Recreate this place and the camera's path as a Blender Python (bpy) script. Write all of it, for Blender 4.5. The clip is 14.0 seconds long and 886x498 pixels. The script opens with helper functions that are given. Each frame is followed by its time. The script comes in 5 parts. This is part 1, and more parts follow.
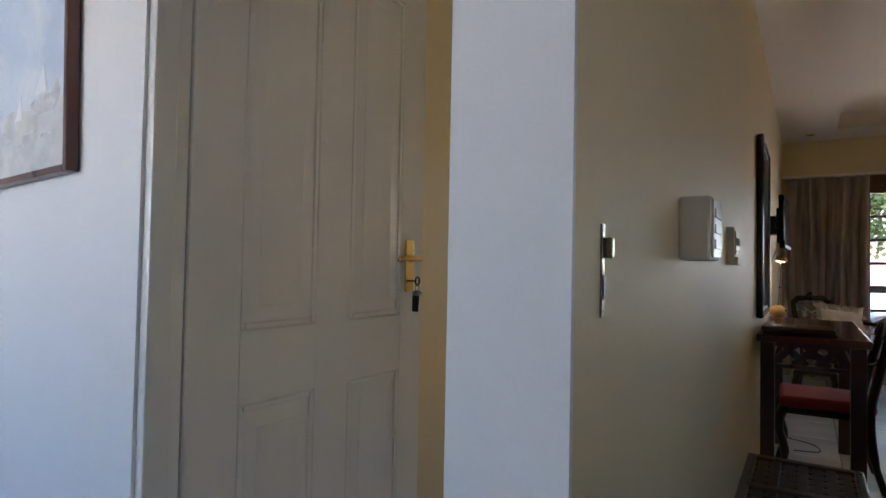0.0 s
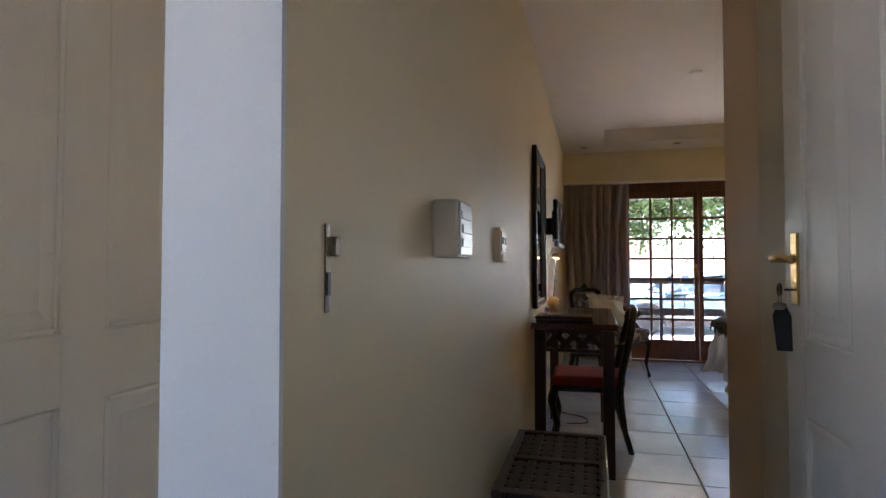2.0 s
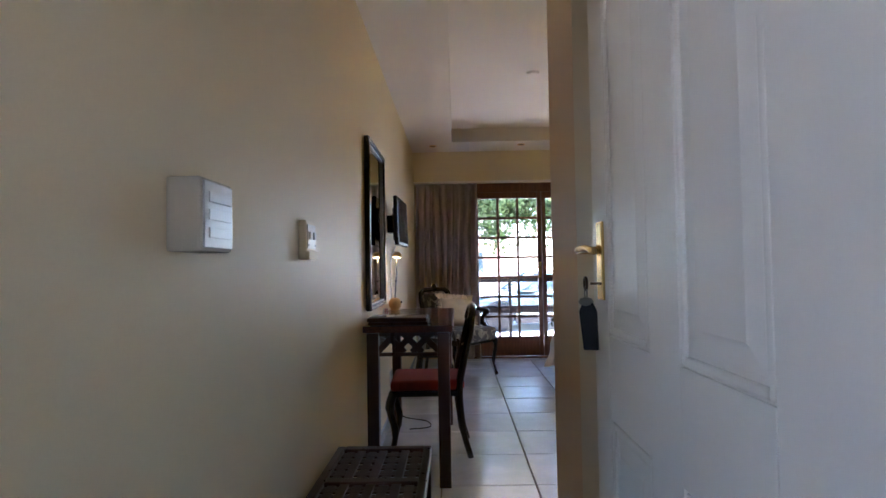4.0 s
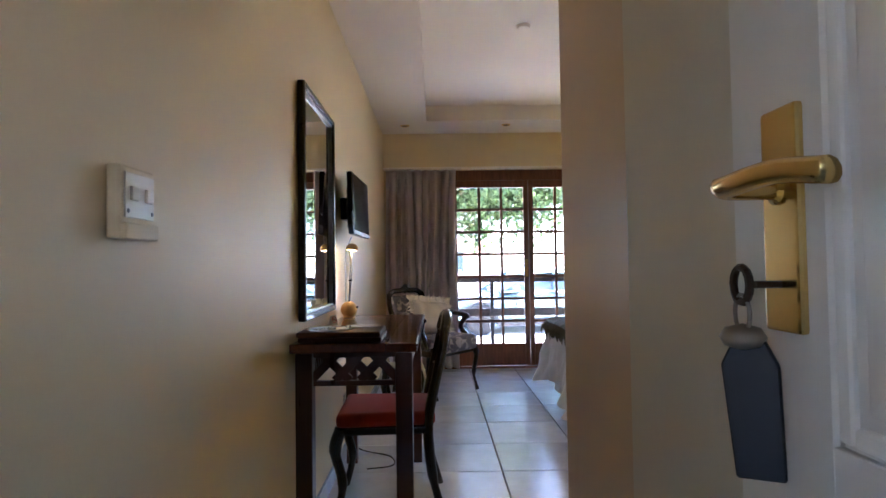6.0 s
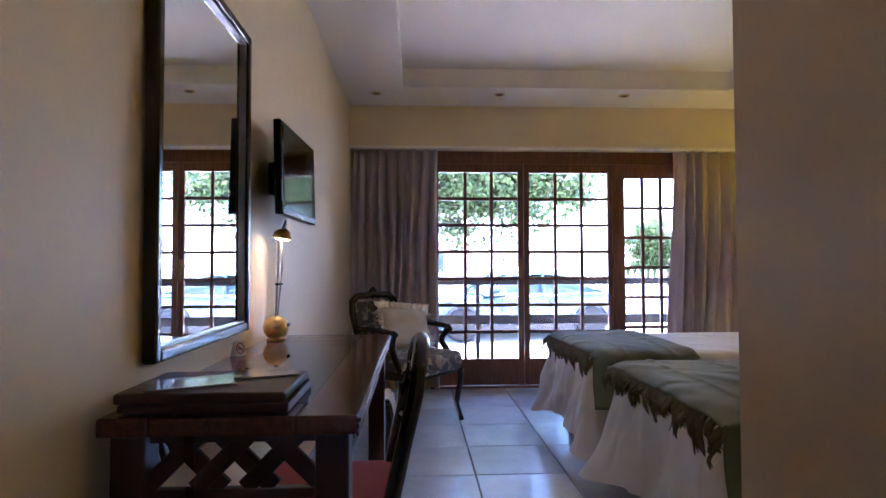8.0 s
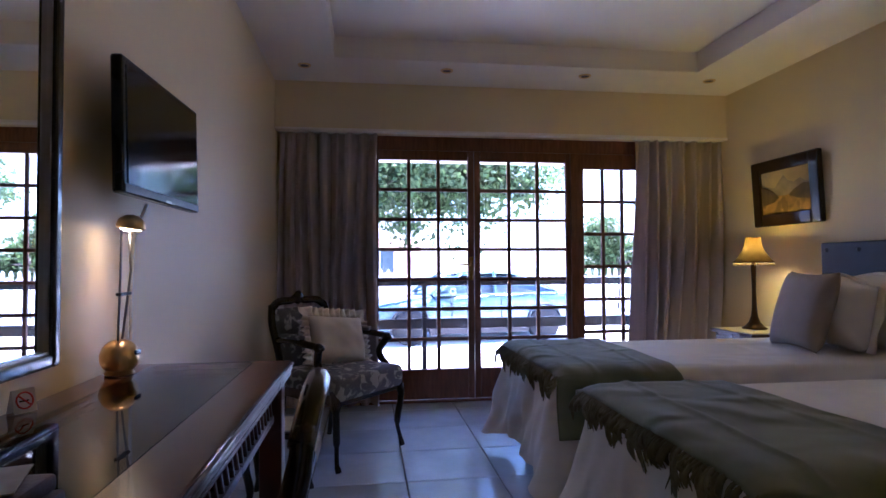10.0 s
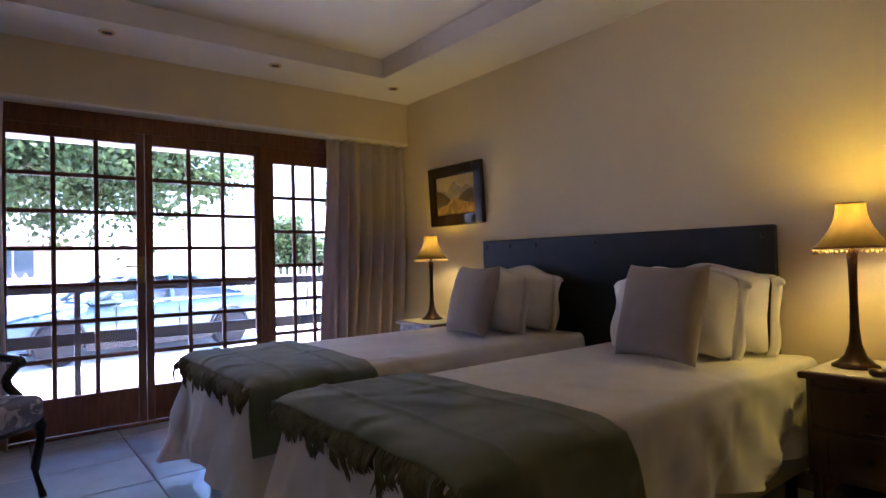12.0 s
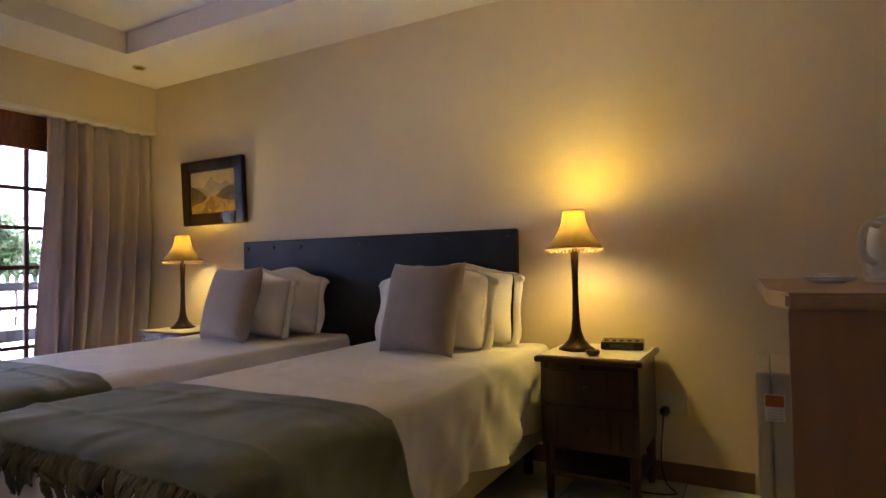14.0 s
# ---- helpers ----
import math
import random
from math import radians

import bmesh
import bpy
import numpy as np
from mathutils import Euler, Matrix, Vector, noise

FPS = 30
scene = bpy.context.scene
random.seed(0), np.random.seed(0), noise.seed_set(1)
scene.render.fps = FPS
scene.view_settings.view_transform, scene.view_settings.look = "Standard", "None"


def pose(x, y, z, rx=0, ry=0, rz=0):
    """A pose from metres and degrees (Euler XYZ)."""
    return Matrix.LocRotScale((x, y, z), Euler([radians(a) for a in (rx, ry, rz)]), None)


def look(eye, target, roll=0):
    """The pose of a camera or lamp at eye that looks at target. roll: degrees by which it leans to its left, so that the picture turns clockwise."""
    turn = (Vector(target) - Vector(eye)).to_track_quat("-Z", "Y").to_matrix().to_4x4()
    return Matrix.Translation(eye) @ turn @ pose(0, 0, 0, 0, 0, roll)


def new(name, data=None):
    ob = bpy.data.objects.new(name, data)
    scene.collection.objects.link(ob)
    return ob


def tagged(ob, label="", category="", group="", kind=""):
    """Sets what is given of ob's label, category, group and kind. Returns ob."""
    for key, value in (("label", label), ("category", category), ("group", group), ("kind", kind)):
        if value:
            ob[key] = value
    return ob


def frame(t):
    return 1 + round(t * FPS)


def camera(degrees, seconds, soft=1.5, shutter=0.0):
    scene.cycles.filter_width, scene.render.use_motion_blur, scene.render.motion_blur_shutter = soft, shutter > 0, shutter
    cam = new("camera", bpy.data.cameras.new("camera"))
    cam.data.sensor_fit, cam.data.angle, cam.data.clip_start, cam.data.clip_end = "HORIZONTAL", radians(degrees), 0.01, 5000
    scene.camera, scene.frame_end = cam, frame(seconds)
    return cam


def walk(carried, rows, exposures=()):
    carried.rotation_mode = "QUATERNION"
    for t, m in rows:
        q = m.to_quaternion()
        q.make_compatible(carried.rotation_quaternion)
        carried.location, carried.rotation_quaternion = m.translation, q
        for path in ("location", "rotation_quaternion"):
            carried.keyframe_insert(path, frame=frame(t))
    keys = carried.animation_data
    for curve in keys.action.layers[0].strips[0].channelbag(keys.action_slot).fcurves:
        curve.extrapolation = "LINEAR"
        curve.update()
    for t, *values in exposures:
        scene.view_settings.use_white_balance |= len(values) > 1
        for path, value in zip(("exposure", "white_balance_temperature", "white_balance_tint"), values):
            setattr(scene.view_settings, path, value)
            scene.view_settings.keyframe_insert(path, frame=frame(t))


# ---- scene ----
cam = camera(75.2, 14.0)
PATH = [
    (0, (0.211, 2.016, 1.081), (-0.856, 3.706, 1.134), 1.1),
    (0.5, (0.255, 2.009, 1.075), (-0.711, 3.759, 1.135), 0.8),
    (1, (0.290, 2.014, 1.073), (-0.546, 3.828, 1.137), 0.45),
    (1.5, (0.311, 2.028, 1.078), (-0.362, 3.911, 1.137), 0.2),
    (2, (0.331, 2.036, 1.079), (-0.173, 3.971, 1.14), -0.0),
    (2.5, (0.356, 2.045, 1.081), (0.025, 4.016, 1.144), -0.3),
    (3, (0.391, 2.082, 1.077), (0.194, 4.071, 1.141), -0.6),
    (3.5, (0.435, 2.165, 1.072), (0.335, 4.161, 1.136), -0.9),
    (6, (0.521, 3.089, 1.042), (0.546, 5.088, 1.105), -0.8),
    (6.5, (0.498, 3.34, 1.06), (0.536, 5.338, 1.118), -0.6),
    (7, (0.509, 3.558, 1.046), (0.564, 5.556, 1.109), -0.6),
    (7.2, (0.524, 3.66, 1.048), (0.584, 5.658, 1.109), -0.5),
    (9.3, (0.584, 4.486, 1.012), (0.723, 6.48, 1.081), -0.1),
    (9.5, (0.639, 4.502, 1.042), (0.768, 6.497, 1.103), -0.4),
    (10, (0.658, 4.617, 1.045), (0.919, 6.6, 1.102), -0.3),
    (10.5, (0.745, 4.699, 1.059), (1.182, 6.65, 1.105), -0.5),
    (11, (0.779, 4.744, 1.053), (1.473, 6.62, 1.1), -0.7),
    (11.5, (0.77, 4.769, 1.051), (1.759, 6.507, 1.093), -1.1),
    (12, (0.687, 4.774, 1.044), (1.917, 6.35, 1.082), -1.3),
    (12.5, (0.651, 4.785, 1.036), (2.084, 6.18, 1.074), -1.3),
    (13, (0.597, 4.82, 1.047), (2.174, 6.05, 1.079), -1.3),
    (13.5, (0.639, 4.846, 1.022), (2.321, 5.927, 1.064), -1.1),
    (14, (0.715, 4.812, 0.99), (2.465, 5.777, 1.047), -1.1),
]
walk(cam, [(t, look(eye, target, roll)) for t, eye, target, roll in PATH],
     [(0, 3.46, 6200, 17), (1.5, 3.62, 6200, 19), (3, 3.74, 5850, 20), (3.5, 3.92, 5700, 19), (6.5, 4.44, 5500, 21), (9.5, 3.64, 4680, 34), (10, 3.46, 4720, 34), (10.5, 3.60, 4800, 34), (11.5, 3.65, 4950, 34), (12, 3.46, 5100, 34), (12.5, 3.38, 5200, 34), (13.5, 3.72, 5260, 34), (14, 3.92, 5300, 34)])

# ---- light ----
world = bpy.data.worlds.new("world")
scene.world = world
world.use_nodes = True
wn = world.node_tree
sky = wn.nodes.new("ShaderNodeTexSky")
sky.sky_type = "NISHITA"
sky.sun_disc = False
sky.ozone_density = 5.0
SUN_EL, SUN_AZ = 63.0, 46.0          # height; degrees from +y towards +x
sky.sun_elevation, sky.sun_rotation = radians(SUN_EL), radians(SUN_AZ)
wn.links.new(sky.outputs[0], wn.nodes["Background"].inputs[0])
wn.nodes["Background"].inputs[1].default_value = 0.15
sun_data = bpy.data.lights.new("sun", "SUN")
sun_data.energy, sun_data.angle, sun_data.color = 5.0, radians(0.5), (1.0, 0.95, 0.87)
sun = new("sun", sun_data)
sx, sy = math.sin(radians(SUN_AZ)), math.cos(radians(SUN_AZ))
sun.matrix_world = look((6 * sx, 20 + 6 * sy, 12), (6 * sx - sx * math.cos(radians(SUN_EL)), 20 + 6 * sy - sy * math.cos(radians(SUN_EL)), 12 - math.sin(radians(SUN_EL))))


def lamp(name, kind, place, watts, color, radius=0.03, target=None, cone=None, size=None):
    d = bpy.data.lights.new(name, kind)
    d.energy, d.color = watts, color
    if kind in ("POINT", "SPOT"):
        d.shadow_soft_size = radius
    if kind == "SPOT":
        d.spot_size, d.spot_blend = radians(cone), 0.6
    if kind == "AREA":
        d.shape, d.size, d.size_y = "RECTANGLE", size[0], size[1]
    o = new(name, d)
    o.matrix_world = look(place, target) if target else Matrix.Translation(place)
    return o


WARM = (1.0, 0.71, 0.02)
lamp("bedside_bulb_light", "POINT", (3.25, 5.54, 1.206), 0.68, WARM, 0.026)
lamp("bedside_bulb_light", "POINT", (3.26, 8.22, 1.206), 0.42, WARM, 0.026)
lamp("desk_bulb_light", "SPOT", (0.085, 6.16, 1.135), 0.10, (1.0, 0.62, 0.30), 0.012, (0.05, 6.1, 0.8), 82)


# ---- materials ----
def mat(name, base, rough=0.6, var=0.10, scale=5.0, fine=90.0, bump=0.08, metal=0.0, spec=0.4, rand=0.0, coat=0.0,
        sheen=0.0, stretch=(1, 1, 1), wave=False, second=None, mixing=(0.45, 0.62), scale2=12.0, emit=None, transl=0.0, crease=None):
    m = bpy.data.materials.new(name)
    m.use_nodes = True
    n, l = m.node_tree.nodes, m.node_tree.links
    b = n["Principled BSDF"]
    tc = n.new("ShaderNodeTexCoord")
    mp = n.new("ShaderNodeMapping")
    mp.inputs["Scale"].default_value = stretch
    l.new(tc.outputs["Object"], mp.inputs[0])
    big, small = n.new("ShaderNodeTexNoise"), n.new("ShaderNodeTexNoise")
    big.inputs["Scale"].default_value, big.inputs["Detail"].default_value = scale, 4
    small.inputs["Scale"].default_value, small.inputs["Detail"].default_value = fine, 3
    l.new(mp.outputs[0], big.inputs["Vector"])
    l.new(mp.outputs[0], small.inputs["Vector"])
    if rand:
        oi = n.new("ShaderNodeObjectInfo")
        big.noise_dimensions = "4D"
        mul = n.new("ShaderNodeMath")
        mul.operation = "MULTIPLY"
        mul.inputs[1].default_value = 40
        l.new(oi.outputs["Random"], mul.inputs[0])
        l.new(mul.outputs[0], big.inputs["W"])

    def mix(a, c, f):
        x = n.new("ShaderNodeMix")
        x.data_type = "RGBA"
        for sock, v in ((6, a), (7, c), (0, f)):
            if isinstance(v, (tuple, list)):
                x.inputs[sock].default_value = (*v, 1)
            elif isinstance(v, float):
                x.inputs[sock].default_value = v
            else:
                l.new(v, x.inputs[sock])
        return x.outputs[2]

    lo = tuple(max(0.0, c * (1 - var)) for c in base)
    hi = tuple(min(1.0, c * (1 + var)) for c in base)
    ramp = n.new("ShaderNodeMapRange")
    ramp.inputs[1].default_value, ramp.inputs[2].default_value = 0.3, 0.7
    l.new(big.outputs[0], ramp.inputs[0])
    col = mix(lo, hi, ramp.outputs[0])
    if wave:
        w = n.new("ShaderNodeTexNoise")
        w.inputs["Scale"].default_value, w.inputs["Detail"].default_value = scale * 3, 6
        l.new(mp.outputs[0], w.inputs["Vector"])
        r2 = n.new("ShaderNodeMapRange")
        r2.inputs[1].default_value, r2.inputs[2].default_value = 0.35, 0.7
        l.new(w.outputs[0], r2.inputs[0])
        col = mix(col, tuple(c * 0.45 for c in base), r2.outputs[0])
    if second:
        p = n.new("ShaderNodeTexNoise")
        p.inputs["Scale"].default_value, p.inputs["Detail"].default_value = scale2, 3
        p.inputs["Distortion"].default_value = 0.8
        l.new(tc.outputs["Object"], p.inputs["Vector"])
        r3 = n.new("ShaderNodeMapRange")
        r3.inputs[1].default_value, r3.inputs[2].default_value = mixing
        l.new(p.outputs[0], r3.inputs[0])
        col = mix(col, second, r3.outputs[0])
    f2 = n.new("ShaderNodeMath")
    f2.operation = "MULTIPLY"
    f2.inputs[1].default_value = 0.5
    l.new(small.outputs[0], f2.inputs[0])
    col = mix(col, lo, f2.outputs[0])
    if rand:
        hsv = n.new("ShaderNodeHueSaturation")
        mr = n.new("ShaderNodeMapRange")
        mr.inputs[3].default_value, mr.inputs[4].default_value = 1 - rand, 1 + rand
        l.new(oi.outputs["Random"], mr.inputs[0])
        l.new(mr.outputs[0], hsv.inputs["Value"])
        l.new(col, hsv.inputs["Color"])
        col = hsv.outputs[0]
    l.new(col, b.inputs["Base Color"])
    rr = n.new("ShaderNodeMapRange")
    rr.inputs[3].default_value, rr.inputs[4].default_value = max(0.02, rough - 0.08), min(1, rough + 0.08)
    l.new(big.outputs[0], rr.inputs[0])
    l.new(rr.outputs[0], b.inputs["Roughness"])
    b.inputs["Metallic"].default_value = metal
    b.inputs["Specular IOR Level"].default_value = spec
    b.inputs["Coat Weight"].default_value = coat
    b.inputs["Sheen Weight"].default_value = sheen
    if bump:
        bp = n.new("ShaderNodeBump")
        bp.inputs["Strength"].default_value, bp.inputs["Distance"].default_value = bump, 0.004
        l.new(small.outputs[0], bp.inputs["Height"])
        l.new(bp.outputs[0], b.inputs["Normal"])
        if crease:                       # soft rumples: (scale, strength, height)
            cn, cp = n.new("ShaderNodeTexNoise"), n.new("ShaderNodeBump")
            cn.noise_type = "RIDGED_MULTIFRACTAL"
            cn.inputs["Scale"].default_value, cn.inputs["Detail"].default_value = crease[0], 2
            cn.inputs["Distortion"].default_value = 0.5
            l.new(tc.outputs["Object"], cn.inputs["Vector"])
            cp.inputs["Strength"].default_value, cp.inputs["Distance"].default_value = crease[1], crease[2]
            l.new(cn.outputs[0], cp.inputs["Height"])
            l.new(cp.outputs[0], bp.inputs["Normal"])
    if emit:
        b.inputs["Emission Color"].default_value = (*emit[0], 1)
        b.inputs["Emission Strength"].default_value = emit[1]
    if transl:
        tr, ms = n.new("ShaderNodeBsdfTranslucent"), n.new("ShaderNodeMixShader")
        l.new(col, tr.inputs[0])
        ms.inputs[0].default_value = transl
        l.new(b.outputs[0], ms.inputs[1])
        l.new(tr.outputs[0], ms.inputs[2])
        l.new(ms.outputs[0], n["Material Output"].inputs[0])
    return m


def glass_mat(name, rough=0.0, tint=(1, 1, 1)):
    m = bpy.data.materials.new(name)
    m.use_nodes = True
    n, l = m.node_tree.nodes, m.node_tree.links
    for x in list(n):
        if x.type == "BSDF_PRINCIPLED":
            n.remove(x)
    t, g, fr, ms = (n.new("ShaderNodeBsdfTransparent"), n.new("ShaderNodeBsdfGlossy"), n.new("ShaderNodeFresnel"), n.new("ShaderNodeMixShader"))
    t.inputs[0].default_value = (*tint, 1)
    g.inputs["Roughness"].default_value = rough
    fr.inputs[0].default_value = 1.5
    l.new(fr.outputs[0], ms.inputs[0])
    l.new(t.outputs[0], ms.inputs[1])
    l.new(g.outputs[0], ms.inputs[2])
    l.new(ms.outputs[0], n["Material Output"].inputs[0])
    return m


M = dict(
    wall=mat("cream_paint", (0.77, 0.632, 0.39), 0.50, 0.05, 1.2, 160, 0.06, spec=0.28, crease=(2.2, 0.05, 0.008)),
    # gloss wall paint turned tan to hold the warm light on the wall end
    pier=mat("warm_lit_gloss_paint", (0.64, 0.45, 0.26), 0.38, 0.05, 1.4, 160, 0.04, spec=0.5),
    passage=mat("ivory_paint", (0.70, 0.63, 0.49), 0.48, 0.05, 1.4, 160, 0.05),
    plate=mat("worn_dark_steel", (0.30, 0.26, 0.21), 0.24, 0.3, 14, 60, 0.03, metal=0.95),
    # control box housing: the shade on its side is put into this duller cream
    box_shaded=mat("shaded_cream_plastic", (0.60, 0.54, 0.42), 0.22, 0.04, 5, 60, 0.0),
    hallwall=mat("white_paint", (0.74, 0.73, 0.70), 0.55, 0.04, 1.5, 140, 0.06),
    ceiling=mat("ceiling_paint", (0.87, 0.79, 0.715), 0.8, 0.04, 1.0, 120, 0.04),
    tile=mat("floor_tile", (0.59, 0.635, 0.70), 0.20, 0.16, 4.0, 30, 0.14, spec=0.8, rand=0.07, crease=(9, 0.10, 0.004)),
    grout=mat("grout", (0.20, 0.18, 0.16), 0.85, 0.15, 8, 120, 0.2),
    skirt=mat("brown_skirting", (0.17, 0.09, 0.045), 0.4, 0.2, 6, 90, 0.05),
    door=mat("white_door_paint", (0.76, 0.72, 0.65), 0.32, 0.04, 3.0, 200, 0.04, stretch=(1, 1, 0.15)),
    frame_paint=mat("door_frame_paint", (0.79, 0.76, 0.69), 0.26, 0.06, 3.0, 150, 0.05),
    desktop=mat("desk_top_wood", (0.15, 0.048, 0.020), 0.20, 0.2, 2.0, 60, 0.03, coat=0.3, stretch=(14, 1, 14), wave=True),
    mahogany=mat("mahogany", (0.058, 0.019, 0.011), 0.30, 0.25, 2.0, 60, 0.04, coat=0.15, stretch=(16, 16, 1)),
    redwood=mat("red_brown_timber", (0.21, 0.074, 0.032), 0.38, 0.18, 3.0, 60, 0.06, stretch=(6, 6, 0.8), wave=True),
    darkwood=mat("dark_stained_wood", (0.020, 0.010, 0.008), 0.22, 0.4, 5.0, 60, 0.05, coat=0.3),
    redseat=mat("red_velvet", (0.26, 0.024, 0.013), 0.8, 0.2, 8, 260, 0.15, sheen=0.08, spec=0.2),
    brass=mat("brass", (0.66, 0.46, 0.16), 0.22, 0.1, 8, 60, 0.02, metal=1.0),
    gold=mat("satin_gold", (0.75, 0.52, 0.24), 0.30, 0.08, 8, 60, 0.02, metal=1.0),
    bronze=mat("dark_bronze", (0.055, 0.028, 0.014), 0.35, 0.3, 20, 90, 0.05, metal=0.5),
    steel=mat("dull_steel", (0.30, 0.28, 0.25), 0.35, 0.15, 10, 60, 0.03, metal=1.0),
    switch_cream=mat("yellowed_cream_plastic", (0.70, 0.62, 0.47), 0.30, 0.04, 5, 60, 0.0),
    white_plastic=mat("white_plastic", (0.74, 0.73, 0.70), 0.25, 0.03, 5, 60, 0.0),
    black_plastic=mat("black_plastic", (0.012, 0.012, 0.014), 0.25, 0.2, 8, 90, 0.02),
    cream_plastic=mat("cream_plastic", (0.62, 0.58, 0.50), 0.25, 0.03, 5, 60, 0.0),
    screen=mat("dark_screen", (0.010, 0.011, 0.014), 0.06, 0.05, 3, 60, 0.0, spec=0.6),
    black_fob=mat("black_fob", (0.006, 0.007, 0.012), 0.45, 0.3, 20, 90, 0.05),
    curtain=mat("taupe_curtain", (0.58, 0.485, 0.46), 0.85, 0.10, 6, 220, 0.12, stretch=(4, 4, 0.4), sheen=0.3, transl=0.25),
    linen=mat("white_linen", (0.74, 0.70, 0.64), 0.85, 0.05, 4, 260, 0.10, sheen=0.2, crease=(4.5, 0.9, 0.04)),
    valance=mat("beige_valance", (0.52, 0.46, 0.38), 0.9, 0.08, 4, 240, 0.1),
    throw=mat("sage_throw", (0.180, 0.200, 0.128), 0.95, 0.24, 7, 300, 0.4, sheen=0.25, crease=(5, 0.9, 0.06)),
    fringe=mat("sage_fringe", (0.16, 0.145, 0.085), 0.95, 0.25, 30, 300, 0.3),
    taupe=mat("taupe_cushion_cloth", (0.33, 0.26, 0.205), 0.9, 0.12, 10, 330, 0.35, sheen=0.2, crease=(6, 0.15, 0.008)),
    cream=mat("cream_cushion_cloth", (0.82, 0.75, 0.63), 0.9, 0.10, 12, 240, 0.2, sheen=0.3),
    floral=mat("blue_floral_upholstery", (0.48, 0.45, 0.38), 0.85, 0.14, 12, 240, 0.2, second=(0.040, 0.045, 0.075), mixing=(0.40, 0.48), scale2=17),
    strap=mat("brown_strap_leather", (0.050, 0.020, 0.013), 0.45, 0.3, 12, 160, 0.2),
    folder=mat("brown_folder_leather", (0.080, 0.034, 0.020), 0.46, 0.25, 9, 160, 0.15, spec=0.3),
    leather=mat("navy_leather", (0.014, 0.015, 0.022), 0.38, 0.25, 10, 160, 0.25),
    lace=mat("white_lace", (0.70, 0.66, 0.56), 0.9, 0.12, 30, 300, 0.5),
    shade=mat("parchment_shade", (0.24, 0.15, 0.025), 0.8, 0.2, 14, 120, 0.1, transl=0.10),
    trim=mat("shade_trim", (0.20, 0.09, 0.03), 0.7, 0.2, 30, 200, 0.2),
    bead=mat("amber_beads", (0.55, 0.38, 0.14), 0.25, 0.2, 40, 100, 0.0),
    bulb=mat("lit_bulb", (1, 0.8, 0.5), 0.5, 0.0, 4, 40, 0, emit=((1.0, 0.78, 0.22), 14.0)),
    small_bulb=mat("small_lit_bulb", (1, 0.8, 0.5), 0.5, 0.0, 4, 40, 0, emit=((1.0, 0.72, 0.30), 5.0)),
    laminate=mat("maple_worktop", (0.46, 0.31, 0.18), 0.35, 0.12, 3, 80, 0.03, stretch=(1, 6, 6)),
    panel=mat("brown_panel", (0.36, 0.20, 0.115), 0.5, 0.12, 3, 80, 0.03, stretch=(6, 6, 0.6)),
    # white dulled to tan: warm lamplight and shade under the counter are coloured in
    fridge=mat("fridge_white_dimmed", (0.52, 0.46, 0.35), 0.35, 0.03, 4, 120, 0.02),
    glossy_card=mat("glossy_card", (0.40, 0.36, 0.32), 0.10, 0.25, 14, 90, 0.0, spec=0.7),
    paper=mat("paper", (0.72, 0.70, 0.66), 0.35, 0.05, 10, 90, 0.02),
    orange=mat("orange_print", (0.55, 0.16, 0.04), 0.5, 0.1, 20, 90, 0.0),
    red=mat("red_print", (0.5, 0.03, 0.03), 0.5, 0.1, 20, 90, 0.0),
    mountain=mat("painted_mountain", (0.085, 0.055, 0.025), 0.6, 0.5, 14, 60, 0.15),
    far_mountain=mat("painted_far_mountain", (0.22, 0.17, 0.13), 0.6, 0.3, 14, 60, 0.15),
    gold_sky=mat("painted_sky", (0.34, 0.25, 0.12), 0.6, 0.25, 7, 60, 0.15, second=(0.26, 0.23, 0.19), scale2=5),
    valley=mat("painted_valley", (0.34, 0.19, 0.03), 0.6, 0.5, 9, 60, 0.15, second=(0.10, 0.06, 0.02), scale2=9),
    pale_sky=mat("print_sky", (0.48, 0.57, 0.66), 0.5, 0.12, 5, 60, 0.0, second=(0.68, 0.70, 0.70), scale2=4),
    pale_sea=mat("print_shore", (0.58, 0.59, 0.57), 0.5, 0.25, 14, 60, 0.0, second=(0.64, 0.62, 0.55), scale2=9),
    ship=mat("print_ship", (0.56, 0.57, 0.57), 0.5, 0.3, 40, 90, 0.0),
    sail=mat("print_sail", (0.70, 0.72, 0.72), 0.5, 0.1, 30, 90, 0.0),
    brown_frame=mat("brown_picture_frame", (0.10, 0.035, 0.018), 0.3, 0.3, 8, 60, 0.05, coat=0.3),
    paving=mat("patio_paving", (0.27, 0.22, 0.23), 0.8, 0.2, 2, 30, 0.2, rand=0.12),
    ground=mat("pale_drive", (0.66, 0.63, 0.58), 0.9, 0.2, 0.4, 20, 0.2),
    rail=mat("dark_rail", (0.018, 0.016, 0.018), 0.5, 0.2, 8, 60, 0.05),
    carpaint=mat("silver_blue_paint", (0.13, 0.20, 0.22), 0.25, 0.04, 3, 200, 0.0, metal=0.3, coat=1.0),
    carglass=mat("car_glass", (0.05, 0.075, 0.085), 0.05, 0.1, 3, 60, 0.0, spec=0.8),
    tyre=mat("tyre_rubber", (0.015, 0.015, 0.016), 0.8, 0.2, 20, 90, 0.1),
    alloy=mat("alloy", (0.60, 0.61, 0.62), 0.3, 0.1, 10, 60, 0.0, metal=0.8),
    picket=mat("white_picket", (0.78, 0.77, 0.75), 0.7, 0.06, 4, 60, 0.05),
    brick=mat("pink_house_wall", (0.50, 0.32, 0.25), 0.9, 0.15, 2, 40, 0.2),
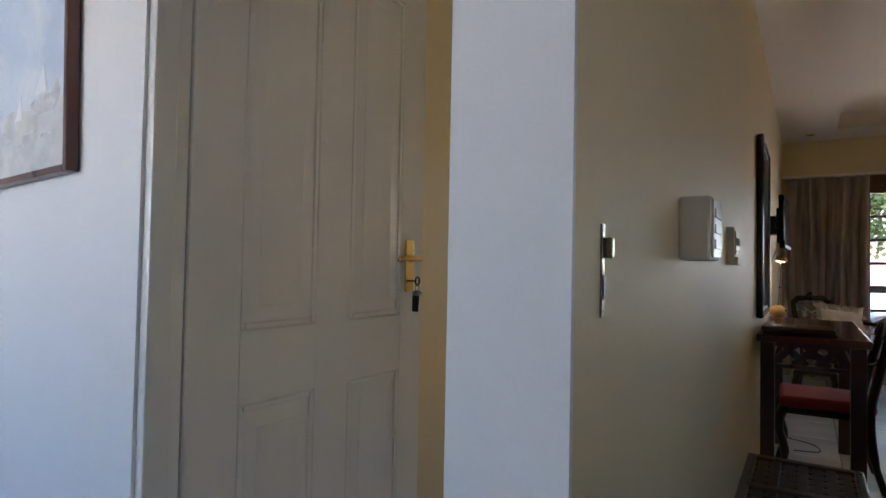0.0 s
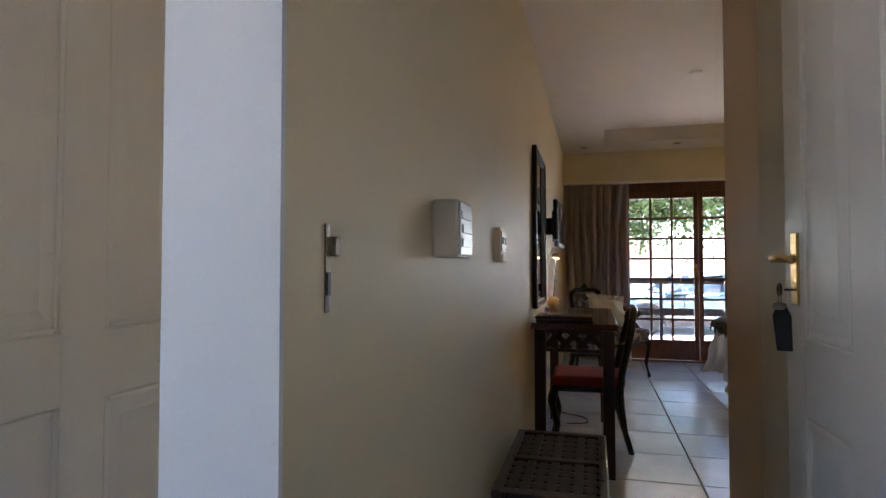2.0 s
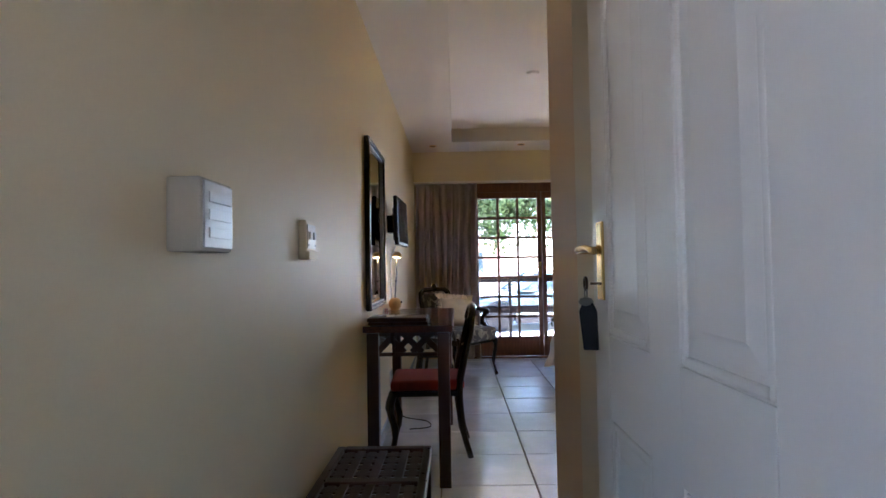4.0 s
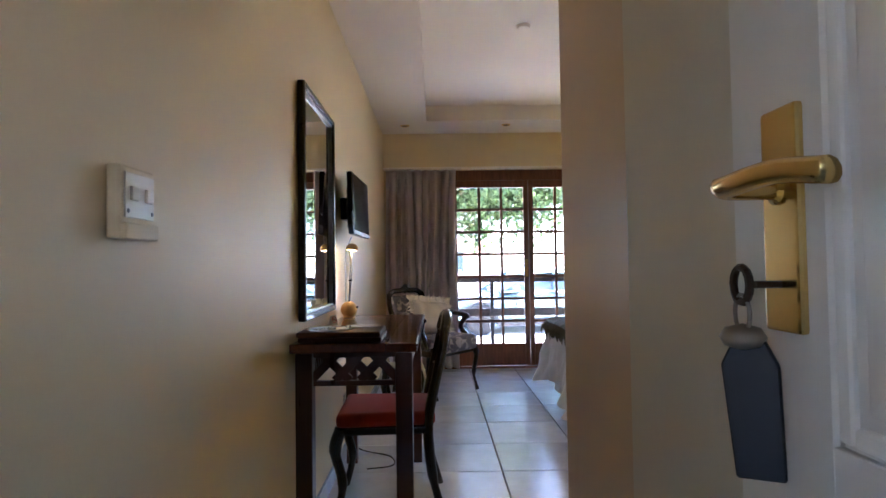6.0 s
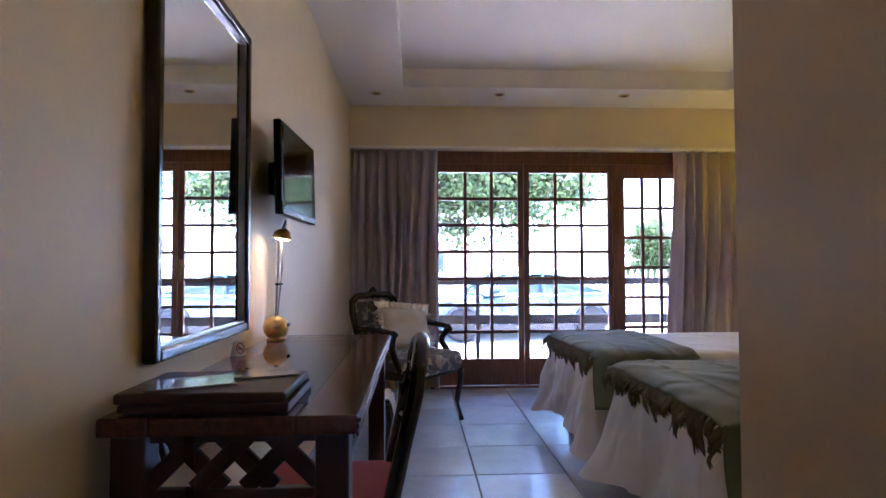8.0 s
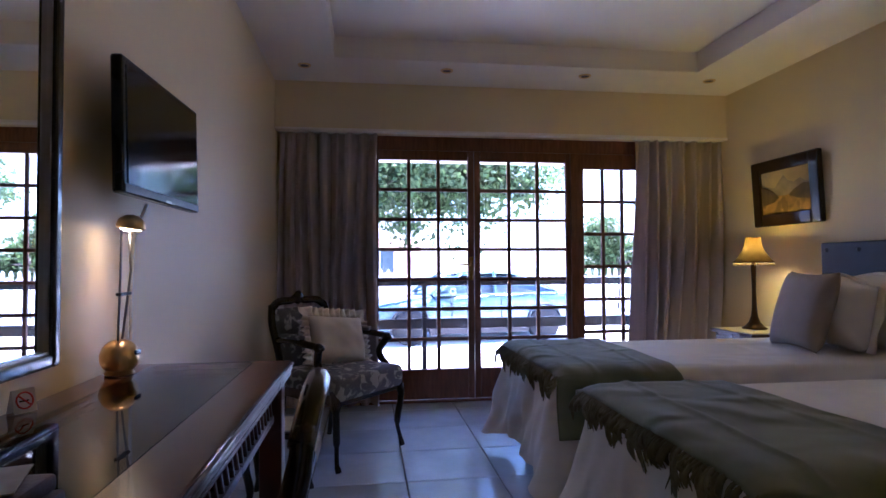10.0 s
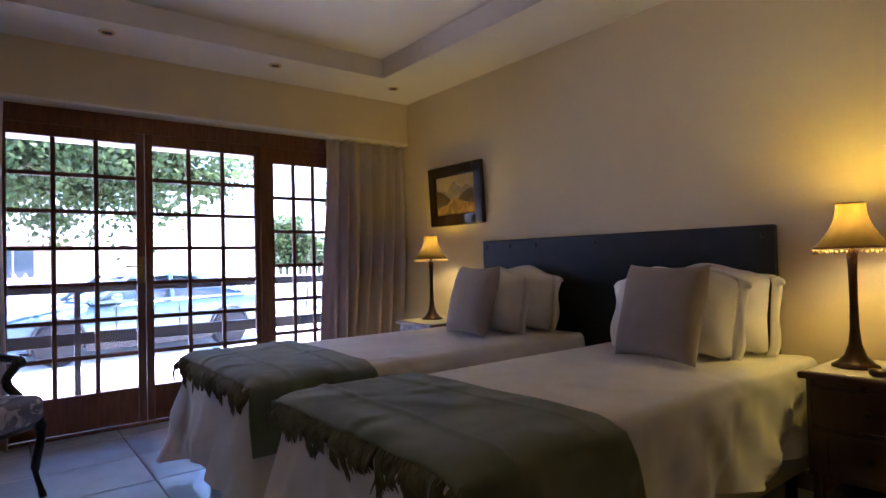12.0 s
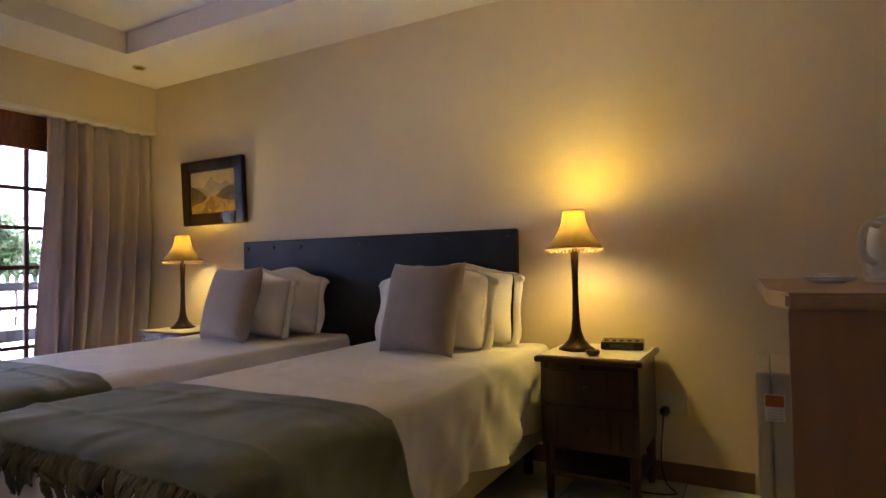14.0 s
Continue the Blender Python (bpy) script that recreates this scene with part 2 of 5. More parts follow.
    roof=mat("grey_roof", (0.20, 0.19, 0.19), 0.8, 0.2, 3, 40, 0.2),
    leaf=mat("green_leaves", (0.085, 0.13, 0.040), 0.5, 0.45, 1.5, 9, 0.0, transl=0.45),
    bark=mat("bark", (0.10, 0.075, 0.05), 0.9, 0.3, 8, 40, 0.5),
    veranda=mat("veranda_board", (0.76, 0.71, 0.66), 0.7, 0.06, 3, 60, 0.05),
    glass=glass_mat("pane_glass"),
    tabletop_glass=glass_mat("table_glass", 0.02, (0.86, 0.92, 0.92)),
)
mirror_m = bpy.data.materials.new("mirror_silver")
mirror_m.use_nodes = True
mirror_m.node_tree.nodes["Principled BSDF"].inputs["Base Color"].default_value = (0.88, 0.90, 0.90, 1)
mirror_m.node_tree.nodes["Principled BSDF"].inputs["Metallic"].default_value = 1
mirror_m.node_tree.nodes["Principled BSDF"].inputs["Roughness"].default_value = 0.01
M["mirror"] = mirror_m


# ---- building helpers ----
def mesh_of(name, bm, material, smooth=False):
    me = bpy.data.meshes.new(name)
    bmesh.ops.recalc_face_normals(bm, faces=bm.faces)
    for f in bm.faces:
        f.smooth = smooth
    bm.to_mesh(me)
    bm.free()
    me.materials.append(M[material] if isinstance(material, str) else material)
    return me


def part(name, bm, material, parent=None, label="", smooth=False):
    ob = new(name, mesh_of(name, bm, material, smooth))
    if parent:
        ob.parent = parent
    if label:
        ob["label"] = label
    return ob


def thing(name, label, category, m=None, group="", kind=""):
    ob = new(name)
    ob.empty_display_size = 0.1
    ob.matrix_world = m or Matrix()
    return tagged(ob, label, category, group, kind)


def solid(name, bm, material, label, category, group="", kind="", smooth=False):
    return tagged(part(name, bm, material, None, "", smooth), label, category, group, kind)


def box(x0, y0, z0, x1, y1, z1, bevel=0.0, bm=None, seg=2):
    b = bmesh.new()
    bmesh.ops.create_cube(b, size=1)
    bmesh.ops.scale(b, vec=(abs(x1 - x0), abs(y1 - y0), abs(z1 - z0)), verts=b.verts)
    if bevel:
        bmesh.ops.bevel(b, geom=b.edges[:], offset=bevel, segments=seg, profile=0.6, affect="EDGES")
    bmesh.ops.translate(b, vec=((x0 + x1) / 2, (y0 + y1) / 2, (z0 + z1) / 2), verts=b.verts)
    return join(bm, b)


def join(bm, b):
    if bm is None:
        return b
    me = bpy.data.meshes.new("tmp")
    b.to_mesh(me)
    b.free()
    bm.from_mesh(me)
    bpy.data.meshes.remove(me)
    return bm


def lathe(profile, n=24, bm=None, m=None):
    """profile: (radius, z) from bottom to top."""
    b = bmesh.new()
    rings = []
    for r, z in profile:
        rings.append([b.verts.new((max(r, 1e-4) * math.cos(2 * math.pi * i / n), max(r, 1e-4) * math.sin(2 * math.pi * i / n), z)) for i in range(n)])
    for p, q in zip(rings, rings[1:]):
        for i in range(n):
            b.faces.new((p[i], p[(i + 1) % n], q[(i + 1) % n], q[i]))
    if profile[0][0] > 1e-3:
        b.faces.new(rings[0][::-1])
    if profile[-1][0] > 1e-3:
        b.faces.new(rings[-1])
    if m is not None:
        bmesh.ops.transform(b, matrix=m, verts=b.verts)
    return join(bm, b)


def tube(points, radii, n=10, bm=None, flat=1.0):
    """A tube through points; radii: one or a list; flat squeezes one side."""
    b = bmesh.new()
    pts = [Vector(p) for p in points]
    if not isinstance(radii, (list, tuple)):
        radii = [radii] * len(pts)
    rings, side = [], None
    for i, p in enumerate(pts):
        d = (pts[min(i + 1, len(pts) - 1)] - pts[max(i - 1, 0)]).normalized()
        if side is None:
            side = d.orthogonal().normalized()
        side = (side - d * side.dot(d)).normalized()
        up = d.cross(side)
        rings.append([b.verts.new(p + (side * math.cos(2 * math.pi * k / n) + up * math.sin(2 * math.pi * k / n) * flat) * radii[i]) for k in range(n)])
    for p, q in zip(rings, rings[1:]):
        for k in range(n):
            b.faces.new((p[k], p[(k + 1) % n], q[(k + 1) % n], q[k]))
    b.faces.new(rings[0][::-1])
    b.faces.new(rings[-1])
    return join(bm, b)


def curve_pts(points, steps=6):
    """Catmull-Rom through points."""
    p = [Vector(q) for q in points]
    p = [p[0] * 2 - p[1]] + p + [p[-1] * 2 - p[-2]]
    out = []
    for i in range(1, len(p) - 2):
        a, b, c, d = p[i - 1:i + 3]
        for k in range(steps):
            t = k / steps
            out.append(0.5 * (2 * b + (c - a) * t + (2 * a - 5 * b + 4 * c - d) * t * t + (3 * b - a - 3 * c + d) * t ** 3))
    return out + [p[-2]]


def sheet(nu, nv, f, bm=None, thick=0.0):
    """A grid f(u, v) with u, v from 0 to 1; given a thickness, it is closed."""
    b = bmesh.new()
    g = [[b.verts.new(f(i / nu, j / nv)) for j in range(nv + 1)] for i in range(nu + 1)]
    for i in range(nu):
        for j in range(nv):
            b.faces.new((g[i][j], g[i + 1][j], g[i + 1][j + 1], g[i][j + 1]))
    if thick:
        bmesh.ops.recalc_face_normals(b, faces=b.faces)
        b.normal_update()
        h = [[b.verts.new(v.co - v.normal * thick) for v in row] for row in g]
        for i in range(nu):
            for j in range(nv):
                b.faces.new((h[i][j], h[i][j + 1], h[i + 1][j + 1], h[i + 1][j]))
        rim = [(i, 0) for i in range(nu)] + [(nu, j) for j in range(nv)] + [(i, nv) for i in range(nu, 0, -1)] + [(0, j) for j in range(nv, 0, -1)]
        for (i, j), (k, l) in zip(rim, rim[1:] + rim[:1]):
            b.faces.new((g[i][j], h[i][j], h[k][l], g[k][l]))
    return join(bm, b)


def poly(points, depth, bm=None, axis="y"):
    """A flat outline (a, b) pushed out by depth along an axis."""
    b = bmesh.new()
    put = {"y": lambda p, d: (p[0], d, p[1]), "x": lambda p, d: (d, p[0], p[1]), "z": lambda p, d: (p[0], p[1], d)}[axis]
    lo = [b.verts.new(put(p, 0)) for p in points]
    hi = [b.verts.new(put(p, depth)) for p in points]
    k = len(points)
    b.faces.new(lo)
    b.faces.new(hi[::-1])
    for i in range(k):
        b.faces.new((lo[i], hi[i], hi[(i + 1) % k], lo[(i + 1) % k]))
    return join(bm, b)


def moved(bm, m):
    bmesh.ops.transform(bm, matrix=m, verts=bm.verts)
    return bm


def structure(name, boxes, material, label, category, bevel=0.0):
    bm = None
    for c in boxes:
        bm = box(*c, bevel, bm)
    return solid(name, bm, material, label, category, kind="structure")


# ---- the large structure ----
W, CEIL, COF = 3.5, 2.385, 2.525
structure("floor", [(-2.6, 0.3, -0.14, 3.7, 9.06, -0.012)], "grout", "brown grout bed under the floor tiles", "floor")
structure("wall_left", [(-0.125, 2.60, 0, 0.0, 9.12, 2.70)], "wall", "cream painted plaster wall with a soft sheen", "wall")
structure("wall_right", [(W, 2.9, 0, W + 0.15, 9.12, 2.70)], "wall", "cream painted plaster wall behind the headboard", "wall")
structure("wall_end", [(0.0, 8.84, 2.037, W, 9.12, 2.70)], "wall", "cream bulkhead above the glazed doors", "wall")
structure("wall_end_left", [(0.0, 9.0, 0, 0.60, 9.12, 2.037)], "wall", "cream wall behind the drawn curtain", "wall")
structure("wall_end_right", [(3.02, 9.0, 0, W, 9.12, 2.037)], "wall", "cream wall behind the curtain by the bed", "wall")
structure("trim", [(0.004, 8.825, 2.028, W - 0.004, 8.9, 2.045)], "ceiling", "pale pelmet strip under the bulkhead", "trim")
structure("wall_passage", [(0.84, 2.60, 0, 1.50, 4.04, CEIL)], "passage", "off-white painted wall of the entrance passage", "wall")
structure("wall_pier", [(0.862, 4.04, 0, 1.50, 4.62, CEIL)], "pier", "gloss-painted wall end beside the passage, warm light put into its tan colour", "wall")
structure("wall_back", [(1.50, 2.75, 0, W, 2.90, CEIL)], "wall", "cream wall at the back of the alcove", "wall")
structure("ceiling", [(0, 2.60, CEIL, 0.45, 8.84, CEIL + 0.28), (0.45, 8.335, CEIL, 2.95, 8.84, CEIL + 0.28), (2.95, 2.6, CEIL, W, 8.84, CEIL + 0.28),
                      (0.45, 2.60, CEIL, 2.95, 4.7, CEIL + 0.28), (0.45, 4.7, COF, 2.95, 8.335, COF + 0.1)], "ceiling", "off-white plaster ceiling with a recessed tray", "ceiling")

# corridor outside the room, and the start of the room next door
structure("wall_corridor_front", [(-2.6, 2.64, 0, -0.877, 2.735, 2.5), (-0.877, 2.64, 2.06, -0.125, 2.78, 2.5), (0.0, 2.60, 2.06, 0.84, 2.76, 2.5), (0.86, 2.60, 0, 2.6, 2.75, 2.5), (-0.125, 2.59, CEIL, 0.0, 2.60, 2.5)],
          "hallwall", "white painted corridor wall", "wall")
structure("wall_pillar_face", [(-0.143, 2.588, 0, 0.007, 2.597, CEIL)], "hallwall", "white painted end of the wall between two doors", "wall")
# unseen back wall; its openings are placed and sized to light the corridor
structure("wall_corridor_back", [(-2.6, 0.3, 0, -2.5, 0.45, 2.5), (-1.4, 0.3, 0, 1.3, 0.45, 2.5), (2.1, 0.3, 0, 2.6, 0.45, 2.5), (1.3, 0.3, 0, 2.1, 0.45, 0.9), (1.3, 0.3, 1.22, 2.1, 0.45, 2.5), (-2.5, 0.3, 0, -1.4, 0.45, 0.74), (-2.5, 0.3, 1.78, -1.4, 0.45, 2.5)], "hallwall", "unseen white corridor wall, two openings added to let daylight in", "wall")
structure("wall_corridor_end", [(-2.75, 0.3, 0, -2.6, 2.78, 2.5)], "hallwall", "white end wall of the corridor", "wall")
structure("wall_corridor_far", [(2.6, 0.3, 0, 2.75, 2.75, 2.5)], "hallwall", "white far end wall of the corridor", "wall")
structure("ceiling_corridor", [(-2.75, 0.3, 2.5, 2.75, 2.6, 2.62), (-2.75, 2.6, 2.5, -0.125, 2.84, 2.62)], "ceiling", "white corridor ceiling", "ceiling")
# the opening in the end wall is invented to brighten this passage
structure("wall_next_room", [(-1.12, 2.735, 0, -0.97, 5.6, CEIL), (-1.12, 5.6, 0, -0.125, 5.75, 1.0), (-1.12, 5.6, 1.75, -0.125, 5.75, CEIL)], "wall", "cream passage walls of the next room, unseen end opening added for light", "wall")
structure("ceiling_next_room", [(-1.12, 2.78, CEIL, -0.125, 5.75, CEIL + 0.1)], "ceiling", "ceiling of the next room's passage", "ceiling")

# door frames
for nm, s, x0 in (("door_frame_room", 1, 0.0), ("door_frame_next_room", -1, -0.125)):
    fr = thing(nm, "cream painted timber door frame with rebate", "door frame", kind="structure")
    a, c = (x0, 0.84 if s > 0 else -0.8775)
    part("jamb", box(a, 2.604, 0, a + s * 0.003, 2.685, 2.06), "wall", fr)
    part("jamb", box(c - s * 0.010, 2.70, 0, c + s * 0.004, 2.733, 2.06, 0.003), "frame_paint", fr)
    part("stop", box(c - s * 0.024, 2.648, 0, c + s * 0.004, 2.70, 2.06, 0.004), "frame_paint", fr)
    part("head", box(a + s * 0.005, 2.62, 2.03, c - s * 0.030, 2.72, 2.06, 0.003), "frame_paint", fr)

# strike plate in the jamb
st = thing("strike_plate", "worn dark steel strike plate in the door jamb", "strike plate", pose(0.0, 2.712, 1.082))
part("plate", box(0.0, -0.006, -0.062, 0.003, 0.006, 0.052, 0.001), "plate", st)
part("latch_lip", box(0.001, 0.004, 0.010, 0.012, 0.017, 0.036, 0.003, None, 2), "plate", st)
part("bolt_hole", box(0.0038, -0.004, -0.04, 0.0052, 0.004, -0.01), "black_plastic", st)


def fielded(y0, y1, z0, z1):
    """A raised panel, both faces rising from a low rim to a flat field."""
    bm = bmesh.new()
    for sd in (-1, 1):
        rings = []
        for inset, t in ((0.0, 0.0105), (0.004, 0.0125), (0.030, 0.0160), (0.034, 0.0172)):
            rings.append([bm.verts.new((sd * t, y, z)) for y, z in ((y0 + inset, z0 + inset), (y1 - inset, z0 + inset), (y1 - inset, z1 - inset), (y0 + inset, z1 - inset))])
        for p, q in zip(rings, rings[1:]):
            for i in range(4):
                bm.faces.new((p[i], p[(i + 1) % 4], q[(i + 1) % 4], q[i]))
        bm.faces.new(rings[-1])
    return bm


def panel_door(name, label, m, mirror=1, start=0.0, fob_size=1.0):
    """Leaf from the hinge at the origin along +y; its shown face looks along -x * mirror."""
    d = thing(name, label, "door", m, kind="structure")
    w, h, t = 0.82, 2.02, 0.036
    leaf = None
    zs = [(0.0, 0.20), (0.745, 0.92), (1.90, h)]
    for a, b2 in ((start, 0.10), (0.335, 0.465), (0.70, w)):
        leaf = box(-t / 2, a, 0, t / 2, b2, h, 0.003, leaf, 1)
    for z0, z1 in zs:
        leaf = box(-t / 2 + 0.0005, 0.10, z0 + 0.003, t / 2 - 0.0005, 0.72, z1 - 0.003, 0.001, leaf, 1)
    leaf = box(-0.012, 0.02, 0.02, 0.012, w - 0.02, h - 0.02, 0, leaf)
    part("leaf", leaf, "door", d)
    for y0, y1 in ((0.10, 0.335), (0.465, 0.70)):
        for z0, z1 in ((0.20, 0.745), (0.92, 1.90)):
            part("panel", fielded(y0 + 0.020, y1 - 0.020, z0 + 0.020, z1 - 0.020), "door", d)
            mo = None
            for c in ((y0, z0, y0 + 0.014, z1), (y1 - 0.014, z0, y1, z1), (y0 + 0.014, z0, y1 - 0.014, z0 + 0.014), (y0 + 0.014, z1 - 0.014, y1 - 0.014, z1)):
                mo = box(-0.0172, c[0], c[1], 0.0172, c[2], c[3], 0.005, mo, 3)
            part("moulding", mo, "door", d)
    sg = -mirror
    f = t / 2
    hz = 1.092
    hp = part("handle_plate", box(sg * f, 0.721, hz - 0.105, sg * (f + 0.007), 0.764, hz + 0.06, 0.003), "brass", d, "polished brass lock plate")
    part("lever", tube(curve_pts([(sg * f, 0.743, hz), (sg * (f + 0.045), 0.743, hz), (sg * (f + 0.053), 0.721, hz), (sg * (f + 0.050), 0.676, hz + 0.002), (sg * (f + 0.046), 0.631, hz - 0.004)], 5), [0.009] * 8 + [0.0085] * 13, 10, None, 0.8), "brass", hp, smooth=True)
    part("escutcheon", moved(lathe([(0.012, 0), (0.012, 0.004), (0.008, 0.007)], 14), Matrix.Translation((sg * (f + 0.005), 0.743, hz)) @ pose(0, 0, 0, 0, sg * 90, 0)), "brass", hp)
    ky = None
    ky = tube([(sg * f, 0.743, hz - 0.070), (sg * (f + 0.026), 0.743, hz - 0.070)], 0.0028, 8, ky)
    ring = [(sg * (f + 0.036), 0.743 + 0.011 * math.cos(a), hz - 0.070 + 0.013 * math.sin(a)) for a in np.linspace(0, 2 * math.pi, 15)]
    ky = tube(ring, 0.003, 6, ky)
    key = part("key", ky, "bronze", d, "old steel key in the lock")
    part("key_ring", tube([(sg * (f + 0.036) + 0.0, 0.743 + 0.010 * math.cos(a), hz - 0.091 + 0.014 * math.sin(a)) for a in np.linspace(0, 2 * math.pi, 15)], 0.0016, 6), "steel", key)
    fob = poly([(-0.015, -0.106), (0.017, -0.106), (0.019, -0.026), (0.011, -0.007), (-0.009, -0.005), (-0.019, -0.024)], 0.008, None, "y")
    bmesh.ops.bevel(fob, geom=fob.edges[:], offset=0.0015, segments=1, affect="EDGES")
    part("key_fob", moved(fob, Matrix.Translation((sg * (f + 0.036), 0.738, hz - 0.103)) @ pose(0, 0, 0, 0, 3 * sg, 35 * sg) @ Matrix.Scale(fob_size, 4)), "black_fob", key, "black key fob hanging on a ring")
    part("fob_bead", moved(lathe([(0.0, -0.010), (0.013, -0.006), (0.016, 0), (0.012, 0.007), (0, 0.010)], 12), Matrix.Translation((sg * (f + 0.036), 0.743, hz - 0.108))), "steel", key, smooth=True)
    for z in (0.25, 1.02, 1.78):
        part("hinge", tube([(sg * -0.022, start - 0.010, z - 0.05), (sg * -0.022, start - 0.010, z + 0.05)], 0.007, 10), "brass", d)
    return d


panel_door("door_1", "white panelled entrance door standing open with a brass lever", pose(0.802, 2.765, 0.004, 0, 0, 0.3), 1, -0.07)
panel_door("door_2", "white panelled door of the next room, standing open, key in its lock", pose(-0.885, 2.775, 0.004, 0, 0, 0.0), -1, -0.036, 0.6)

# ---- glazed doors to the veranda ----
GY = 9.03
gd = thing("window_frame_main", "red-brown timber frame of the glazed veranda doors", "door frame", kind="structure")
part("jamb", box(0.60, 9.0, 0, 0.66, 9.10, 2.037, 0.004), "redwood", gd)
part("jamb", box(2.96, 9.0, 0, 3.02, 9.10, 2.037, 0.004), "redwood", gd)
part("mullion", box(2.262, 9.0, 0, 2.315, 9.10, 1.93, 0.004), "redwood", gd)
part("head", box(0.66, 9.0, 1.93, 2.96, 9.10, 2.037, 0.004), "redwood", gd)
part("threshold", box(0.66, 9.0, 0.0, 2.96, 9.12, 0.022, 0.004), "redwood", gd)


def glazed_leaf(name, label, x0, x1, gx0, gx1, gz0, gz1, cols, rows, bottom):
    d = thing(name, label, "glazed door", kind="structure")
    y0, y1 = 9.012, 9.052
    top = 1.9315
    part("stile", box(x0, y0, 0.024, gx0, y1, top, 0.004), "redwood", d)
    part("stile", box(gx1, y0, 0.024, x1, y1, top, 0.004), "redwood", d)
    part("top_rail", box(gx0, y0 + 0.002, gz1, gx1, y1 - 0.002, top, 0.004), "redwood", d)
    part("bottom_rail", box(gx0, y0 + 0.002, 0.026, gx1, y1 - 0.002, bottom, 0.004), "redwood", d)
    bar = 0.027
    cw, rh = (gx1 - gx0) / cols, (gz1 - bottom) / rows
    for i in range(1, cols):
        x = gx0 + cw * i
        part("glazing_bar", box(x - bar / 2, y0 + 0.006, bottom, x + bar / 2, y1 - 0.006, gz1, 0.004, None, 1), "redwood", d)
    for j in range(1, rows):
        z = bottom + rh * j
        part("glazing_bar", box(gx0, y0 + 0.008, z - bar / 2, gx1, y1 - 0.008, z + bar / 2, 0.004, None, 1), "redwood", d)
    for i in range(cols):
        for j in range(rows):
            p = part("pane", box(gx0 + cw * i + 0.004, 9.030, bottom + rh * j + 0.004, gx0 + cw * (i + 1) - 0.004, 9.034, bottom + rh * (j + 1) - 0.004), "glass", d)
            p.visible_shadow = False
    return d


glazed_leaf("door_3", "red-brown timber glazed door with small square panes", 0.662, 1.480, 0.745, 1.432, 0.25, 1.858, 3, 7, 0.25)
glazed_leaf("door_4", "red-brown timber glazed door with small square panes", 1.484, 2.260, 1.531, 2.225, 0.25, 1.855, 3, 7, 0.25)
glazed_leaf("window_1", "narrow timber side window with small square panes", 2.318, 2.958, 2.372, 2.862, 0.25, 1.808, 3, 6, 0.25)
hn = thing("door_pull", "small brass door pull on the glazed door", "door handle", pose(1.455, 9.012, 1.02))
part("backplate", box(-0.016, -0.006, -0.09, 0.016, 0.0, 0.09, 0.002), "brass", hn)
part("lever", tube(curve_pts([(0, -0.005, 0.03), (0, -0.045, 0.03), (-0.03, -0.05, 0.03), (-0.10, -0.048, 0.028)]), 0.007, 8), "brass", hn, smooth=True)


def curtain(name, label, x0, x1, waves, seed, lean=0.0):
    rnd = random.Random(seed)
    ph = [rnd.uniform(0, 6.28) for _ in range(4)]
    amp = [rnd.uniform(0.45, 1.35) for _ in range(waves + 3)]
    c = thing(name, label, "curtain", group="curtains at the glazed doors")

    def f(u, v):
        z = 2.03 - v * 2.005
        k = amp[int(u * waves)] * (1 - (u * waves) % 1) + amp[int(u * waves) + 1] * ((u * waves) % 1)
        spread = 1 + 0.03 * math.sin(3 * v + ph[2])
        tight = 0.55 + 0.45 * min(1, v * 3.5)
        x = x0 + (x1 - x0) * u * spread + lean * v * v + 0.012 * math.sin(5 * v + 9 * u + ph[0])
        uu = u + 0.022 * math.sin(7 * u + ph[3]) + 0.010 * math.sin(19 * u + 1.5 * v + ph[0])
        s = uu * waves * 2 * math.pi + 0.7 * math.sin(3.2 * v + 3 * u + ph[1]) * v
        head = max(0.0, 1 - v / 0.05)     # gathered heading tape
        y = 8.925 + tight * 0.056 * k * math.sin(s) + (0.007 + 0.006 * v) * math.sin(2.3 * s + ph[3] + 1.2 * v) * tight
        y += 0.010 * head * math.sin(u * waves * 5 * 2 * math.pi + ph[2]) + 0.012 * v * math.sin(2.1 * u * 6.28 + ph[2] + 2 * v)
        return (max(0.008, min(3.49, x)), min(8.985, y), z)

    part("drape", sheet(waves * 22, 44, f, None, 0.004), "curtain", c, smooth=True)
    part("track", box(x0, 8.91, 2.024, x1, 8.94, 2.034, 0.002), "white_plastic", c)
    return c


curtain("curtain", "taupe full-length curtain drawn to the side in deep folds", 0.012, 0.725, 8, 3, 0.03)
curtain("curtain", "taupe full-length curtain hanging in folds beside the bed", 2.755, 3.485, 7, 8, -0.10)

# ---- ceiling fittings ----
for x in (0.244, 1.202, 2.192, 3.14):
    s = thing("downlight", "small recessed brass-rimmed ceiling downlight, switched off", "downlight", pose(x, 8.50, CEIL), group="downlights along the glazed doors")
    part("rim", lathe([(0.030, -0.001), (0.030, -0.006), (0.040, -0.008), (0.044, -0.002), (0.044, 0.002), (0.030, 0.003)], 24), "gold", s, smooth=True)
    part("lamp_face", lathe([(0.029, 0.0), (0.029, -0.003), (0.0, -0.0015)], 20), "bronze", s)
sd = thing("smoke_detector", "flat white round smoke detector on the ceiling", "smoke detector", pose(1.08, 6.60, COF))
part("base", lathe([(0.05, -0.001), (0.05, -0.006), (0.045, -0.007)], 28), "ceiling", sd)
part("cover", lathe([(0.043, -0.007), (0.035, -0.012), (0.02, -0.014), (0.0, -0.0145)], 28), "ceiling", sd, smooth=True)

# skirting of brown tile along the walls
